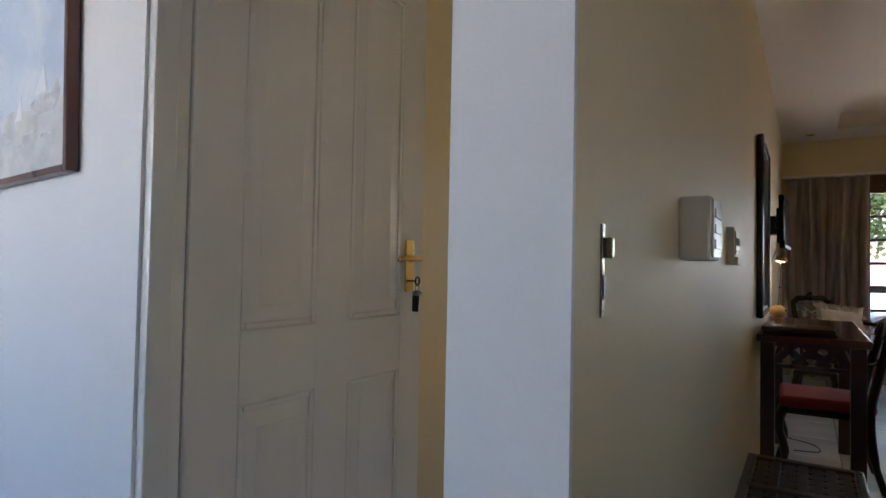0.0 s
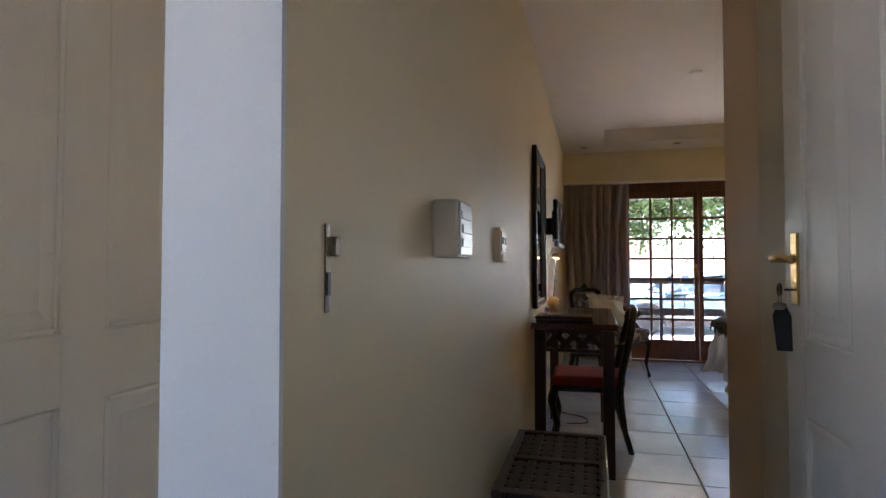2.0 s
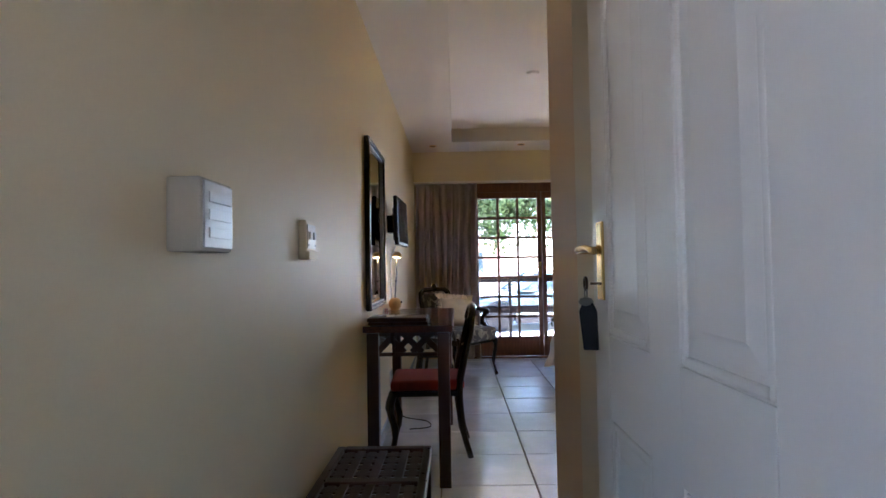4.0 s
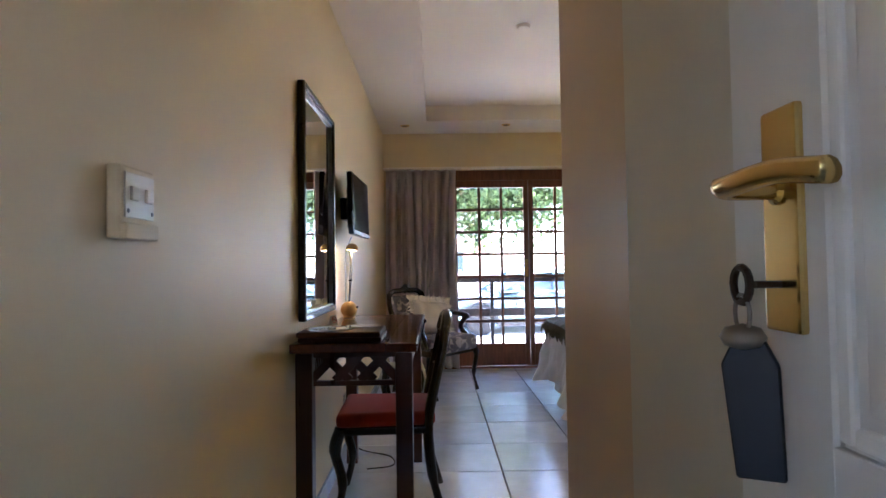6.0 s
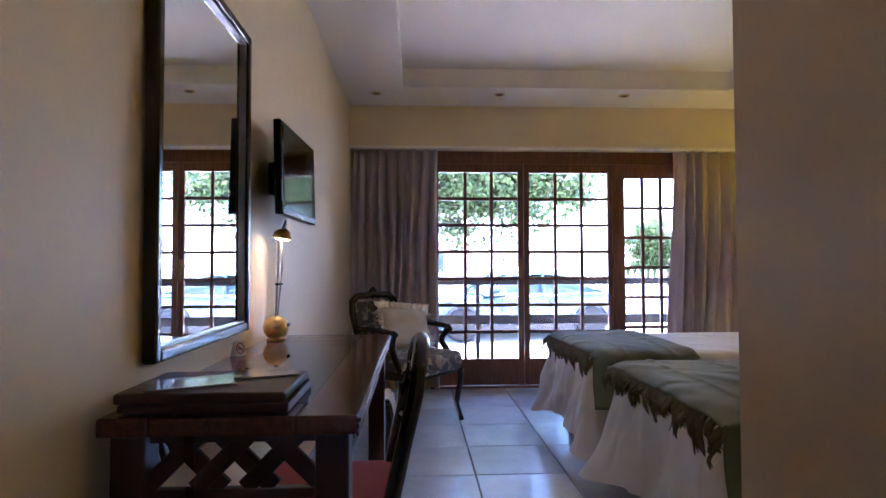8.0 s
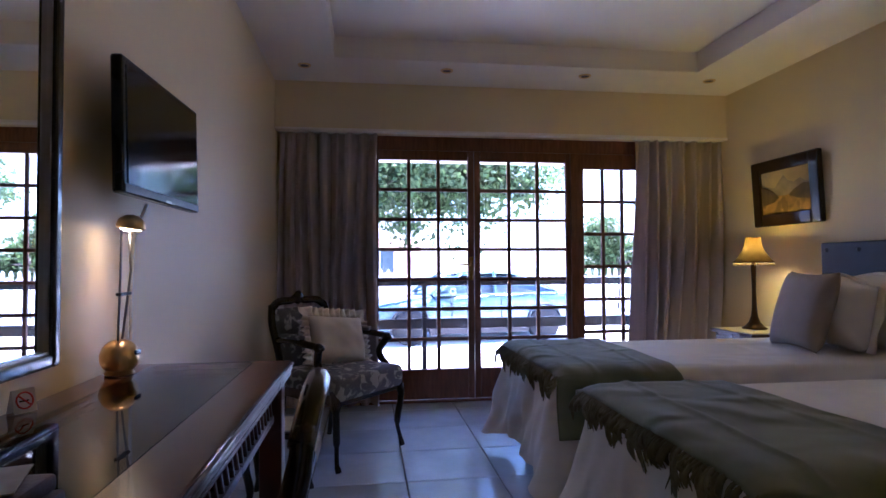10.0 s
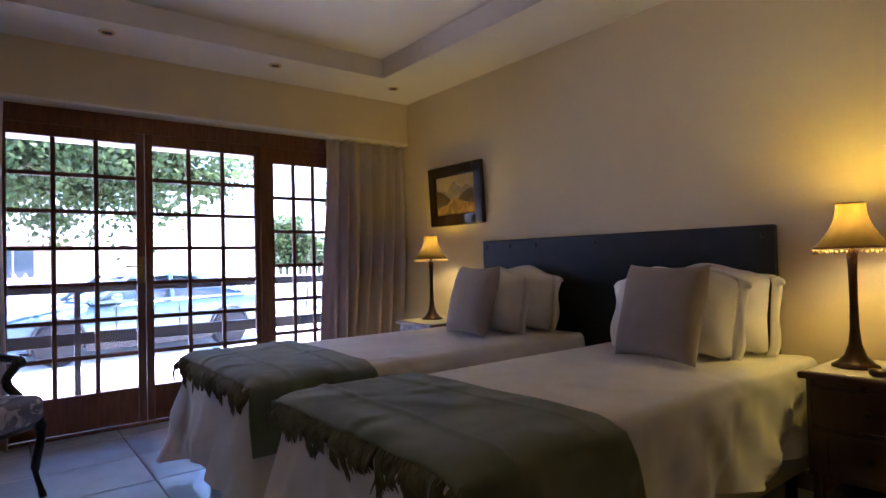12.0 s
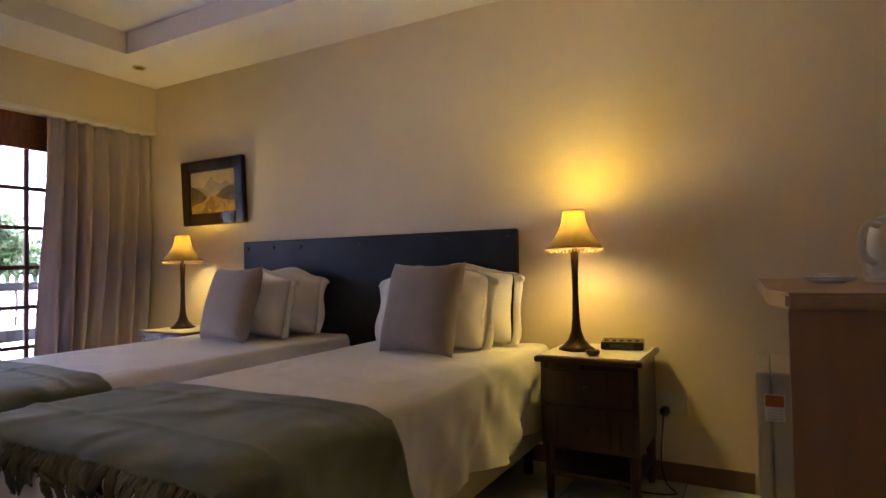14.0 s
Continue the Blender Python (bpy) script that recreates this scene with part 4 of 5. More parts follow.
so = thing("wall_socket", "white wall socket with a plug under the desk", "socket", pose(0, 6.35, 0.30))
part("plate", box(0, -0.06, -0.045, 0.010, 0.06, 0.045, 0.003), "white_plastic", so)
part("plug", box(0.010, -0.025, -0.02, 0.045, 0.02, 0.02, 0.006), "white_plastic", so)
cbl = thing("cable", "thin dark cable looping down to the floor", "cable", pose(0, 6.35, 0.30))
part("flex", tube(curve_pts([(0.045, 0, 0), (0.07, 0.0, -0.10), (0.05, 0.02, -0.24), (0.10, 0.05, -0.295), (0.25, -0.05, -0.295), (0.28, -0.20, -0.295), (0.15, -0.25, -0.295)], 6), 0.0035, 6), "black_plastic", cbl, smooth=True)

# ---- beds ----
BX0, BX1, BT = 1.44, 3.40, 0.60


def bed(y0, y1, label, seed):
    rnd = random.Random(seed)
    ph = [rnd.uniform(0, 6.28) for _ in range(8)]
    b = thing("single_bed", label, "bed", group="pair of single beds")
    part("base", box(BX0 + 0.07, y0 + 0.03, 0.14, BX1, y1 - 0.03, 0.34, 0.015), "valance", b, "beige cloth-covered bed base")
    part("mattress", box(BX0 + 0.05, y0 + 0.02, 0.342, BX1, y1 - 0.02, 0.575, 0.05, None, 4), "linen", b)
    for x in (BX0 + 0.11, BX1 - 0.10):
        for y in (y0 + 0.08, y1 - 0.08):
            part("leg", lathe([(0.018, 0), (0.024, 0.01), (0.022, 0.10), (0.030, 0.14)], 12, None, Matrix.Translation((x, y, 0))), "darkwood", b, smooth=True)
    c = thing("bedspread", "white linen bedspread hanging in loose folds over the foot", "bedspread", group="bedspreads")
    L, Wd = BX1 - BX0, y1 - y0
    drop_foot, drop_side = 0.46, 0.34

    per = L + Wd + L

    def f(u, v):
        s = u * per
        # outline of the top, corners rounded
        r = 0.06
        if s < L - r:
            px, py, nx, ny = BX1 - s, y1, 0.0, 1.0
        elif s < L + r:
            a = (s - (L - r)) / (2 * r) * math.pi / 2
            px, py = BX0 + r - r * math.sin(a), y1 - r + r * math.cos(a)
            nx, ny = -math.sin(a), math.cos(a)
        elif s < L + Wd - r:
            px, py, nx, ny = BX0, y1 - (s - L), -1.0, 0.0
        elif s < L + Wd + r:
            a = (s - (L + Wd - r)) / (2 * r) * math.pi / 2
            px, py = BX0 + r - r * math.cos(a), y0 + r - r * math.sin(a)
            nx, ny = -math.cos(a), -math.sin(a)
        else:
            px, py, nx, ny = BX0 + (s - L - Wd), y0, 0.0, -1.0
        foot = max(0.0, -nx)
        cor = max(0.0, 1 - abs(s - L) / 0.22) ** 1.5 + max(0.0, 1 - abs(s - L - Wd) / 0.22) ** 1.5
        drop = drop_side + (drop_foot - drop_side) * min(1, foot * 1.2 + cor) + 0.04 * cor + 0.010 * math.sin(s * 9 + ph[0])
        k = 0.035                        # rounding of the top edge
        if v < 0.25:
            a = v / 0.25 * math.pi / 2
            off, z = -k + k * math.sin(a), BT - k + k * math.cos(a)
        else:
            w = (v - 0.25) / 0.75
            fold = (0.016 * math.sin(s * 15 + ph[1] + 5 * w) + 0.011 * math.sin(s * 27 + ph[2] - 4 * w) + 0.006 * math.sin(s * 53 + 9 * w)) * w ** 0.6
            fold += 0.030 * (1 - abs(math.sin(s * 4.5 + 2.6 * w + ph[3]))) ** 3 * w ** 0.4 * abs(ny)
            off = 0.004 + fold + 0.025 * w + (0.14 * cor) * w ** 1.3 + 0.012 * foot * w
            z = BT - k - (drop - k) * w
        return (px + nx * off, py + ny * off, z)

    part("side_drop", sheet(240, 22, f), "linen", c, smooth=True)

    def top(u, v):
        x = BX0 + 0.035 + (L - 0.035) * u
        y = y0 + 0.035 + (Wd - 0.07) * v
        q = x * 5 + 1.3 * math.sin(4 * y + ph[3]) + 0.8 * math.sin(2.1 * x + ph[5])
        z = 0.004 * math.sin(3 * x + 5 * y + ph[3]) * math.sin(7 * y + ph[4]) + 0.003 * math.sin(11 * x + ph[5]) * math.sin(4 * y - 9 * x)
        z += 0.012 * (1 - abs(math.sin(q + 3 * y))) ** 5 * (0.5 + 0.5 * math.sin(6 * y + 2 * x + ph[4]))
        z += 0.010 * (1 - abs(math.sin(9 * y - 2.2 * x + math.sin(5 * x) + ph[5]))) ** 4 * (0.5 + 0.5 * math.sin(3 * x + ph[3]))
        e = min(u * 8, 1, v * 8, (1 - v) * 8)
        return (x, y, BT + z * max(0, e))

    part("top_cover", sheet(90, 54, top), "linen", c, smooth=True)

    # knitted throw across the foot
    t = thing("throw_blanket", "sage green knitted throw with a tasselled fringe across the bed foot", "throw blanket", group="throws at the bed feet")
    near, far = 0.26, 0.07

    def g(u, v):
        # v runs across the bed, over both sides; u from the middle of the bed to the foot
        total = far + near + Wd
        skew = 0.0
        s = v * total
        k = 0.04
        if s < far:
            d = far - s
            off, z = 0.045, BT - d
            y = y1 + off + 0.02 * d / 0.3 + 0.010 * math.sin(d * 20 + u * 9)
        elif s > far + Wd:
            d = s - far - Wd
            y = y0 - 0.045 - 0.02 * d / 0.3 - 0.010 * math.sin(d * 20 + u * 9)
            z = BT - d
            skew = d
        else:
            y = y1 - (s - far)
            e = min(s - far, far + Wd - s)
            z = BT + 0.020 - (0.030 * (1 - e / 0.05) ** 2 if e < 0.05 else 0) + 0.002 * math.sin(14 * y + 5 * u + ph[6]) + 0.007 * math.exp(-((u - 0.22 - 0.03 * math.sin(3 * y)) / 0.022) ** 2) + 0.007 * math.exp(-((u - 0.76 - 0.04 * math.sin(2.5 * y)) / 0.025) ** 2)
            if e < 0.05:
                y += (0.045 * (1 - e / 0.05)) * (1 if s < far + Wd / 2 else -1)
        x = 1.96 + 0.015 * math.sin(4 * v + ph[7]) - u * (1.96 - BX0 - 0.02) + 0.45 * skew * (1 - u)
        if u > 0.94:
            w = (u - 0.94) / 0.06
            x = BX0 + 0.055 - 0.075 * math.sin(w * math.pi / 2)
            if far < s < far + Wd:
                z -= 0.030 * (1 - math.cos(w * math.pi / 2))
        return (x, y, z)

    part("knit", sheet(64, 70, g, None, 0.008), "throw", t, smooth=True)
    fr = None
    tot = far + near + Wd
    n = 92
    for i in range(n):
        v = (i + rnd.uniform(0.1, 0.9)) / n
        p = Vector(g(1.0, v))
        if not far < v * tot < far + Wd + 0.05:
            continue
        on_top = far < v * tot < far + Wd
        ln = rnd.uniform(0.035, 0.115) * (0.75 + 0.25 * math.sin(i * 0.5))
        dy, dx = rnd.gauss(-0.012, 0.022), rnd.uniform(-0.018, 0.002)
        if on_top:
            pts = [p + Vector((0.012, 0, 0.006)), p + Vector((-0.010, 0, -0.012)), p + Vector((-0.014 + dx, dy * 0.3, -0.012 - ln * 0.5)), p + Vector((-0.010 + dx, dy, -0.012 - ln))]
        else:
            out = 1 if v < 0.5 else -1
            pts = [p, p + Vector((-0.02, out * 0.008, -0.02)), p + Vector((-0.035 + dx, out * 0.012, -0.02 - ln * 0.5)), p + Vector((-0.03 + dx, out * 0.010, -0.02 - ln * 0.9))]
        thick = rnd.uniform(0.6, 1.15)
        fr = tube(curve_pts(pts, 3), [0.004 * thick, 0.005 * thick, 0.007 * thick, 0.007 * thick, 0.008 * thick, 0.008 * thick, 0.009 * thick, 0.009 * thick, 0.006 * thick, 0.002], 6, fr, 0.6)
        for k in range(3):
            e = pts[3] + Vector((rnd.uniform(-0.006, 0.004), rnd.gauss(0, 0.014), rnd.uniform(-0.006, 0.02)))
            fr = tube([pts[1] + Vector((0, rnd.gauss(0, 0.005), 0)), pts[2] + Vector((0.002, rnd.gauss(0, 0.009), 0.004)), e], [0.003, 0.003, 0.0012], 4, fr)
    tagged(part("fringe", fr, "fringe", t, "twisted tassels", smooth=True))
    return b


bed(5.72, 6.63, "single bed made up with white linen, nearer the bar counter", 3)
bed(6.93, 7.85, "single bed made up with white linen, beside the curtain", 9)

hb = thing("headboard", "long dark navy leather headboard with buttons behind both beds", "headboard", pose(3.455, 6.87, 0))
part("panel", box(-0.012, -0.975, 0.30, 0.035, 0.975, 1.172, 0.012, None, 3), "leather", hb)
part("backing", box(0.030, -0.955, 0.02, 0.043, 0.955, 1.15, 0.002), "darkwood", hb)
for i in (0, 4, 6, 7, 8):
    part("button", moved(lathe([(0.014, 0), (0.012, 0.005), (0.0, 0.008)], 12), Matrix.Translation((-0.012, -0.93 + i * 0.2325, 1.125)) @ pose(0, 0, 0, 0, -90, 0)), "leather", hb, smooth=True)

# pillows: they stand facing -x
for y0, seed, gname in ((6.175, 21, "pillows"), (7.39, 40, "pillows")):
    for k, (x, dy, lean) in enumerate(((3.275, -0.035, 8), (3.055, 0.015, 13))):
        cushion("pillow", "plump white linen pillow with a flanged edge", 0.58, 0.385, 0.27, pose(x, y0 + dy, BT + 0.006) @ pose(0, 0, 0, 0, 0, -90) @ pose(0, 0, 0, -lean, 0, 0), "linen", puff=1.6, flange=0.036, seed=seed + k, group=gname)
    cushion("square_cushion", "square taupe woven cushion leaning against the pillows", 0.40, 0.415, 0.15, pose(2.845, y0 - 0.035, BT + 0.006) @ pose(0, 0, 0, 0, 0, -96 if seed == 21 else -98) @ pose(0, 0, 0, -17, 0, 0), "taupe", puff=0.35, seed=seed + 7, group="taupe cushions")


def nightstand(m, label):
    n = thing("nightstand", label, "nightstand", m, group="nightstands")
    part("body", box(-0.20, -0.20, 0.22, 0.21, 0.20, 0.575, 0.004), "mahogany", n)
    part("top", box(-0.225, -0.22, 0.576, 0.215, 0.22, 0.600, 0.007, None, 3), "mahogany", n)
    for k, (z0, z1) in enumerate(((0.41, 0.55), (0.24, 0.395))):
        dr = part("drawer", box(-0.212, -0.18, z0, -0.198, 0.18, z1, 0.005), "mahogany", n)
        part("knob", moved(lathe([(0.005, 0), (0.005, 0.01), (0.012, 0.016), (0.010, 0.024), (0, 0.027)], 12), Matrix.Translation((-0.212, 0, (z0 + z1) / 2)) @ pose(0, 0, 0, 0, -90, 0)), "bronze", dr, smooth=True)
    for x in (-0.175, 0.185):
        for y in (-0.175, 0.175):
            part("leg", tube([(x, y, 0.23), (x, y, 0.12), (x, y, 0.0)], [0.022, 0.020, 0.015], 8), "mahogany", n)
    part("lower_shelf", box(-0.19, -0.19, 0.10, 0.20, 0.19, 0.118, 0.003), "mahogany", n)
    return n


nightstand(pose(3.262, 5.445, 0), "dark mahogany bedside table with two drawers")
nightstand(pose(3.262, 8.16, 0), "dark mahogany bedside table beside the curtain")


def doily(m, label):
    d = thing("lace_doily", label, "doily", m, group="doilies")

    def f(u, v):
        x, y = -0.20 + 0.40 * u, -0.205 + 0.41 * v
        return (x - (0.010 if u == 0 else 0), y, 0.003 + 0.0015 * math.sin(60 * x) * math.sin(60 * y))
    part("cloth", sheet(16, 16, f, None, 0.003), "lace", d)
    sc = None
    for i in range(15):
        sc = lathe([(0.014, 0.0), (0.014, 0.003)], 10, sc, Matrix.Translation((-0.203, -0.196 + i * 0.028, 0.0015)))
    part("scalloped_edge", sc, "lace", d)
    return d


doily(pose(3.262, 5.445, 0.601), "white lace doily covering the bedside table")
doily(pose(3.262, 8.16, 0.601), "white lace doily covering the bedside table by the curtain")


def table_lamp(m, label):
    n = thing("table_lamp", label, "table lamp", m, group="bedside lamps")
    part("base", lathe([(0.078, 0), (0.078, 0.006), (0.060, 0.018), (0.036, 0.045), (0.022, 0.085), (0.016, 0.14), (0.0135, 0.25), (0.015, 0.36), (0.018, 0.425), (0.012, 0.44), (0.010, 0.46), (0.0, 0.462)], 20), "bronze", n, "fluted dark bronze stem", smooth=True)
    prof = []
    for i in range(15):
        k = i / 14
        prof.append((0.122 - 0.075 * (1 - (1 - k) ** 2.1) if k < 1 else 0.047, 0.452 + 0.165 * k))
    sh = bmesh.new()
    ng = 40
    rings = []
    for r, z in prof:
        rings.append([sh.verts.new(((r + 0.0025 * abs(math.sin(5 * 2 * math.pi * i / ng / 2 * 2))) * math.cos(2 * math.pi * i / ng), (r + 0.0025 * abs(math.sin(5 * 2 * math.pi * i / ng))) * math.sin(2 * math.pi * i / ng), z)) for i in range(ng)])
    for p, q in zip(rings, rings[1:]):
        for i in range(ng):
            sh.faces.new((p[i], p[(i + 1) % ng], q[(i + 1) % ng], q[i]))
    s = part("shade", sh, "shade", n, "glowing bell-shaped parchment shade", smooth=True)
    part("trim_band", tube([(0.124 * math.cos(a), 0.124 * math.sin(a), 0.452) for a in np.linspace(0, 2 * math.pi, 41)], 0.004, 6), "trim", s)
    part("trim_band", tube([(0.048 * math.cos(a), 0.048 * math.sin(a), 0.617) for a in np.linspace(0, 2 * math.pi, 31)], 0.003, 6), "trim", s)
    bd = None
    for i in range(44):
        a = 2 * math.pi * i / 44
        bd = lathe([(0, -0.007), (0.005, -0.003), (0.005, 0.003), (0, 0.007)], 6, bd, Matrix.Translation((0.124 * math.cos(a), 0.124 * math.sin(a), 0.438 - 0.004 * (i % 2))))
    part("bead_fringe", bd, "bead", s, "amber bead fringe", smooth=True)
    part("bulb", lathe([(0.010, 0.468), (0.010, 0.495), (0.022, 0.52), (0.024, 0.535), (0.016, 0.555), (0, 0.562)], 14), "bulb", n, smooth=True)
    return n


table_lamp(pose(3.25, 5.54, 0.6055), "lit bedside lamp with bronze stem and beaded bell shade")
table_lamp(pose(3.26, 8.22, 0.6055), "lit bedside lamp beside the curtain, beaded bell shade")

rd = thing("clock_radio", "flat black clock radio on the bedside table", "clock radio", pose(3.36, 5.362, 0.606, 0, 0, 8))
part("case", box(-0.075, -0.090, 0, 0.075, 0.090, 0.036, 0.009, None, 3), "black_plastic", rd)
part("display", box(-0.0765, -0.05, 0.009, -0.0745, 0.05, 0.027), "screen", rd)
for i in range(5):
    part("button", box(-0.03, -0.07 + i * 0.032, 0.036, -0.012, -0.052 + i * 0.032, 0.040, 0.0015), "black_plastic", rd)
bw = thing("small_dish", "small dark glass dish on the lace doily", "dish", pose(3.10, 5.43, 0.6065))
part("bowl", lathe([(0.018, 0), (0.026, 0.004), (0.030, 0.022), (0.027, 0.022), (0.022, 0.006), (0.0, 0.005)], 18), "bronze", bw, smooth=True)

# mountain painting above the far bedside table
pt = thing("painting", "small oil landscape of golden mountains in a dark frame", "painting", pose(3.496, 8.175, 1.54) @ pose(0, 0, 0, 0, -3, 0))
hw, hh, fw = 0.315, 0.232, 0.085
for c in ((-hw, -hh, -hw + fw, hh), (hw - fw, -hh, hw, hh), (-hw + fw, -hh, hw - fw, -hh + fw), (-hw + fw, hh - fw, hw - fw, hh)):
    part("frame_side", box(-0.040, c[0], c[1], 0.0, c[2], c[3], 0.012, None, 3), "darkwood", pt)
part("canvas", box(-0.020, -hw + fw, -hh + fw, -0.012, hw - fw, hh - fw), "gold_sky", pt, "golden hazy painted sky")
iw, ih = hw - fw, hh - fw


def layer(pts, d, material, name):
    part(name, moved(poly([(a * iw, b * ih) for a, b in pts], -0.002, None, "x"), Matrix.Translation((d, 0, 0))), material, pt)


layer([(-1, -0.3), (1, -0.3), (1, 0.15), (0.7, 0.3), (0.45, 0.2), (0.2, 0.55), (0.05, 0.75), (-0.1, 0.5), (-0.35, 0.35), (-0.6, 0.5), (-0.8, 0.3), (-1, 0.35)], -0.0205, "far_mountain", "far_peaks")
layer([(-1, -1), (1, -1), (1, -0.25), (0.5, -0.15), (0, -0.2), (-0.5, -0.1), (-1, -0.2)], -0.0230, "valley", "valley")
layer([(1, -0.6), (1, 0.35), (0.75, 0.25), (0.5, 0.05), (0.25, -0.25), (0.45, -0.45)], -0.0255, "mountain", "dark_slope")
layer([(-1, -0.5), (-0.5, -0.4), (-0.15, -0.2), (-0.4, 0.05), (-0.75, 0.25), (-1, 0.2)], -0.0255, "mountain", "dark_slope")

# ship print in the corridor
sp = thing("ship_print", "framed pale print of sailing boats on the corridor wall", "picture", pose(-1.335, 2.636, 1.532) @ pose(0, 0, 0, 0, -2.5, 0))
hw, hh, fw = 0.215, 0.278, 0.016
for c in ((-hw, -hh, -hw + fw, hh), (hw - fw, -hh, hw, hh), (-hw + fw, -hh, hw - fw, -hh + fw), (-hw + fw, hh - fw, hw - fw, hh)):
    part("frame_side", box(c[0], -0.026, c[1], c[2], 0.002, c[3], 0.004), "brown_frame", sp)
part("print_sky", box(-hw + fw, -0.012, -hh + fw, hw - fw, -0.004, hh - fw), "pale_sky", sp)
part("print_shore", moved(poly([(-0.199, -0.26), (0.199, -0.26), (0.199, -0.10), (0.05, -0.12), (-0.08, -0.10), (-0.199, -0.13)], -0.0006), Matrix.Translation((0, -0.0121, 0))), "pale_sea", sp)
part("print_ship", moved(poly([(0.03, -0.13), (0.13, -0.13), (0.16, -0.095), (0.145, -0.06), (0.12, -0.09), (0.06, -0.085), (0.02, -0.10)], -0.0005), Matrix.Translation((0, -0.0130, 0))), "ship", sp)
part("print_sail", moved(poly([(0.04, -0.085), (0.10, -0.085), (0.085, -0.02)], -0.0005), Matrix.Translation((0, -0.0138, 0))), "sail", sp)
part("print_sail", moved(poly([(-0.06, -0.13), (-0.02, -0.13), (-0.03, -0.07)], -0.0005), Matrix.Translation((0, -0.0130, 0))), "sail", sp)
for x, z in ((-0.10, -0.17), (0.02, -0.165), (-0.14, -0.15), (0.10, -0.18), (-0.04, -0.19)):
    part("print_mark", box(x - 0.03, -0.0134, z - 0.004, x + 0.025, -0.0129, z + 0.003), "ship", sp)

# ---- bar counter in the alcove ----
CX = 2.34
ct = thing("bar_counter", "tan-brown counter unit with a pale wood-look worktop", "counter")
part("end_panel", box(CX, 3.60, 0, CX + 0.030, 4.757, 0.868, 0.002), "panel", ct)
wt = poly([(CX - 0.03, 3.58), (W - 0.003, 3.58), (W - 0.003, 4.835), (CX + 0.16, 4.80), (CX - 0.03, 4.762)], 0.040, None, "z")
bmesh.ops.bevel(wt, geom=[e for e in wt.edges], offset=0.008, segments=2, affect="EDGES")
part("worktop", moved(wt, Matrix.Translation((0, 0, 0.869))), "laminate", ct, "pale maple-look worktop with rounded edge")
part("back_panel", box(CX + 0.03, 3.60, 0, W - 0.006, 3.62, 0.868), "panel", ct)
fg = thing("fridge", "small white bar fridge under the counter, warm light and shade in its colour", "fridge", pose(3.235, 4.505, 0))
part("cabinet", box(-0.235, -0.26, 0.03, 0.245, 0.285, 0.60, 0.008), "fridge", fg)
part("door", box(-0.235, 0.289, 0.05, 0.245, 0.335, 0.598, 0.010), "fridge", fg)
for x in (-0.2, 0.21):
    for y in (-0.22, 0.24):
        part("foot", lathe([(0.015, 0), (0.015, 0.03)], 10, None, Matrix.Translation((x, y, 0))), "black_plastic", fg)
nt = thing("fridge_notice", "small orange and white printed notice on the side of the fridge", "notice", pose(2.9995, 4.785, 0.48, 0, 0, 90) @ Matrix.Scale(0.62, 4))
part("card", box(-0.05, 0, -0.075, 0.05, 0.002, 0.075), "paper", nt)
part("print_block", box(-0.045, 0.002, 0.005, 0.045, 0.003, 0.068), "orange", nt)
for i in range(4):
    part("print_line", box(-0.04, 0.002, -0.065 + i * 0.016, 0.035, 0.003, -0.058 + i * 0.016), "ship", nt)

kt = thing("kettle", "white plastic electric kettle with a loop handle", "kettle", pose(2.95, 4.445, 0.912, 0, 0, 130))
part("base_plate", lathe([(0.085, 0), (0.085, 0.014), (0.07, 0.018)], 24), "white_plastic", kt)
part("jug", lathe([(0.075, 0.018), (0.078, 0.05), (0.070, 0.14), (0.062, 0.185), (0.058, 0.19), (0.0, 0.195)], 28), "white_plastic", kt, smooth=True)
part("lid", lathe([(0.052, 0.194), (0.045, 0.205), (0.0, 0.210)], 24), "white_plastic", kt, smooth=True)
part("handle", tube(curve_pts([(0.06, 0, 0.175), (0.10, 0, 0.18), (0.125, 0, 0.14), (0.118, 0, 0.085), (0.078, 0, 0.06)]), 0.011, 10), "white_plastic", kt, smooth=True)
part("spout", moved(box(-0.02, -0.02, -0.02, 0.02, 0.02, 0.02, 0.008), pose(-0.065, 0, 0.165, 0, -25, 0)), "white_plastic", kt)
sa = thing("saucer_stack", "white saucers and sachets beside the kettle", "saucers", pose(2.92, 4.62, 0.911))
for i in range(2):
    part("saucer", lathe([(0.035, 0.007 * i), (0.045, 0.003 + 0.007 * i), (0.072, 0.012 + 0.007 * i), (0.070, 0.014 + 0.007 * i), (0.04, 0.006 + 0.007 * i), (0, 0.006 + 0.007 * i)], 24), "white_plastic", sa, smooth=True)
part("sachet", moved(box(-0.03, -0.02, 0, 0.03, 0.02, 0.006, 0.002), pose(0.01, 0.0, 0.0235, 0, 0, 25)), "paper", sa)

s2 = thing("wall_socket", "white double wall socket with a black plug", "socket", pose(W, 5.175, 0.345))
part("plate", box(-0.010, -0.055, -0.045, 0, 0.055, 0.045, 0.003), "white_plastic", s2)
part("plug", lathe([(0.022, 0), (0.020, 0.03), (0.008, 0.05)], 12, None, Matrix.Translation((-0.010, 0.035, -0.03)) @ pose(0, 0, 0, 0, -90, 0)), "black_plastic", s2)
cb2 = thing("cable", "black mains cable hanging from the socket to the floor", "cable", pose(W, 5.175, 0.345))
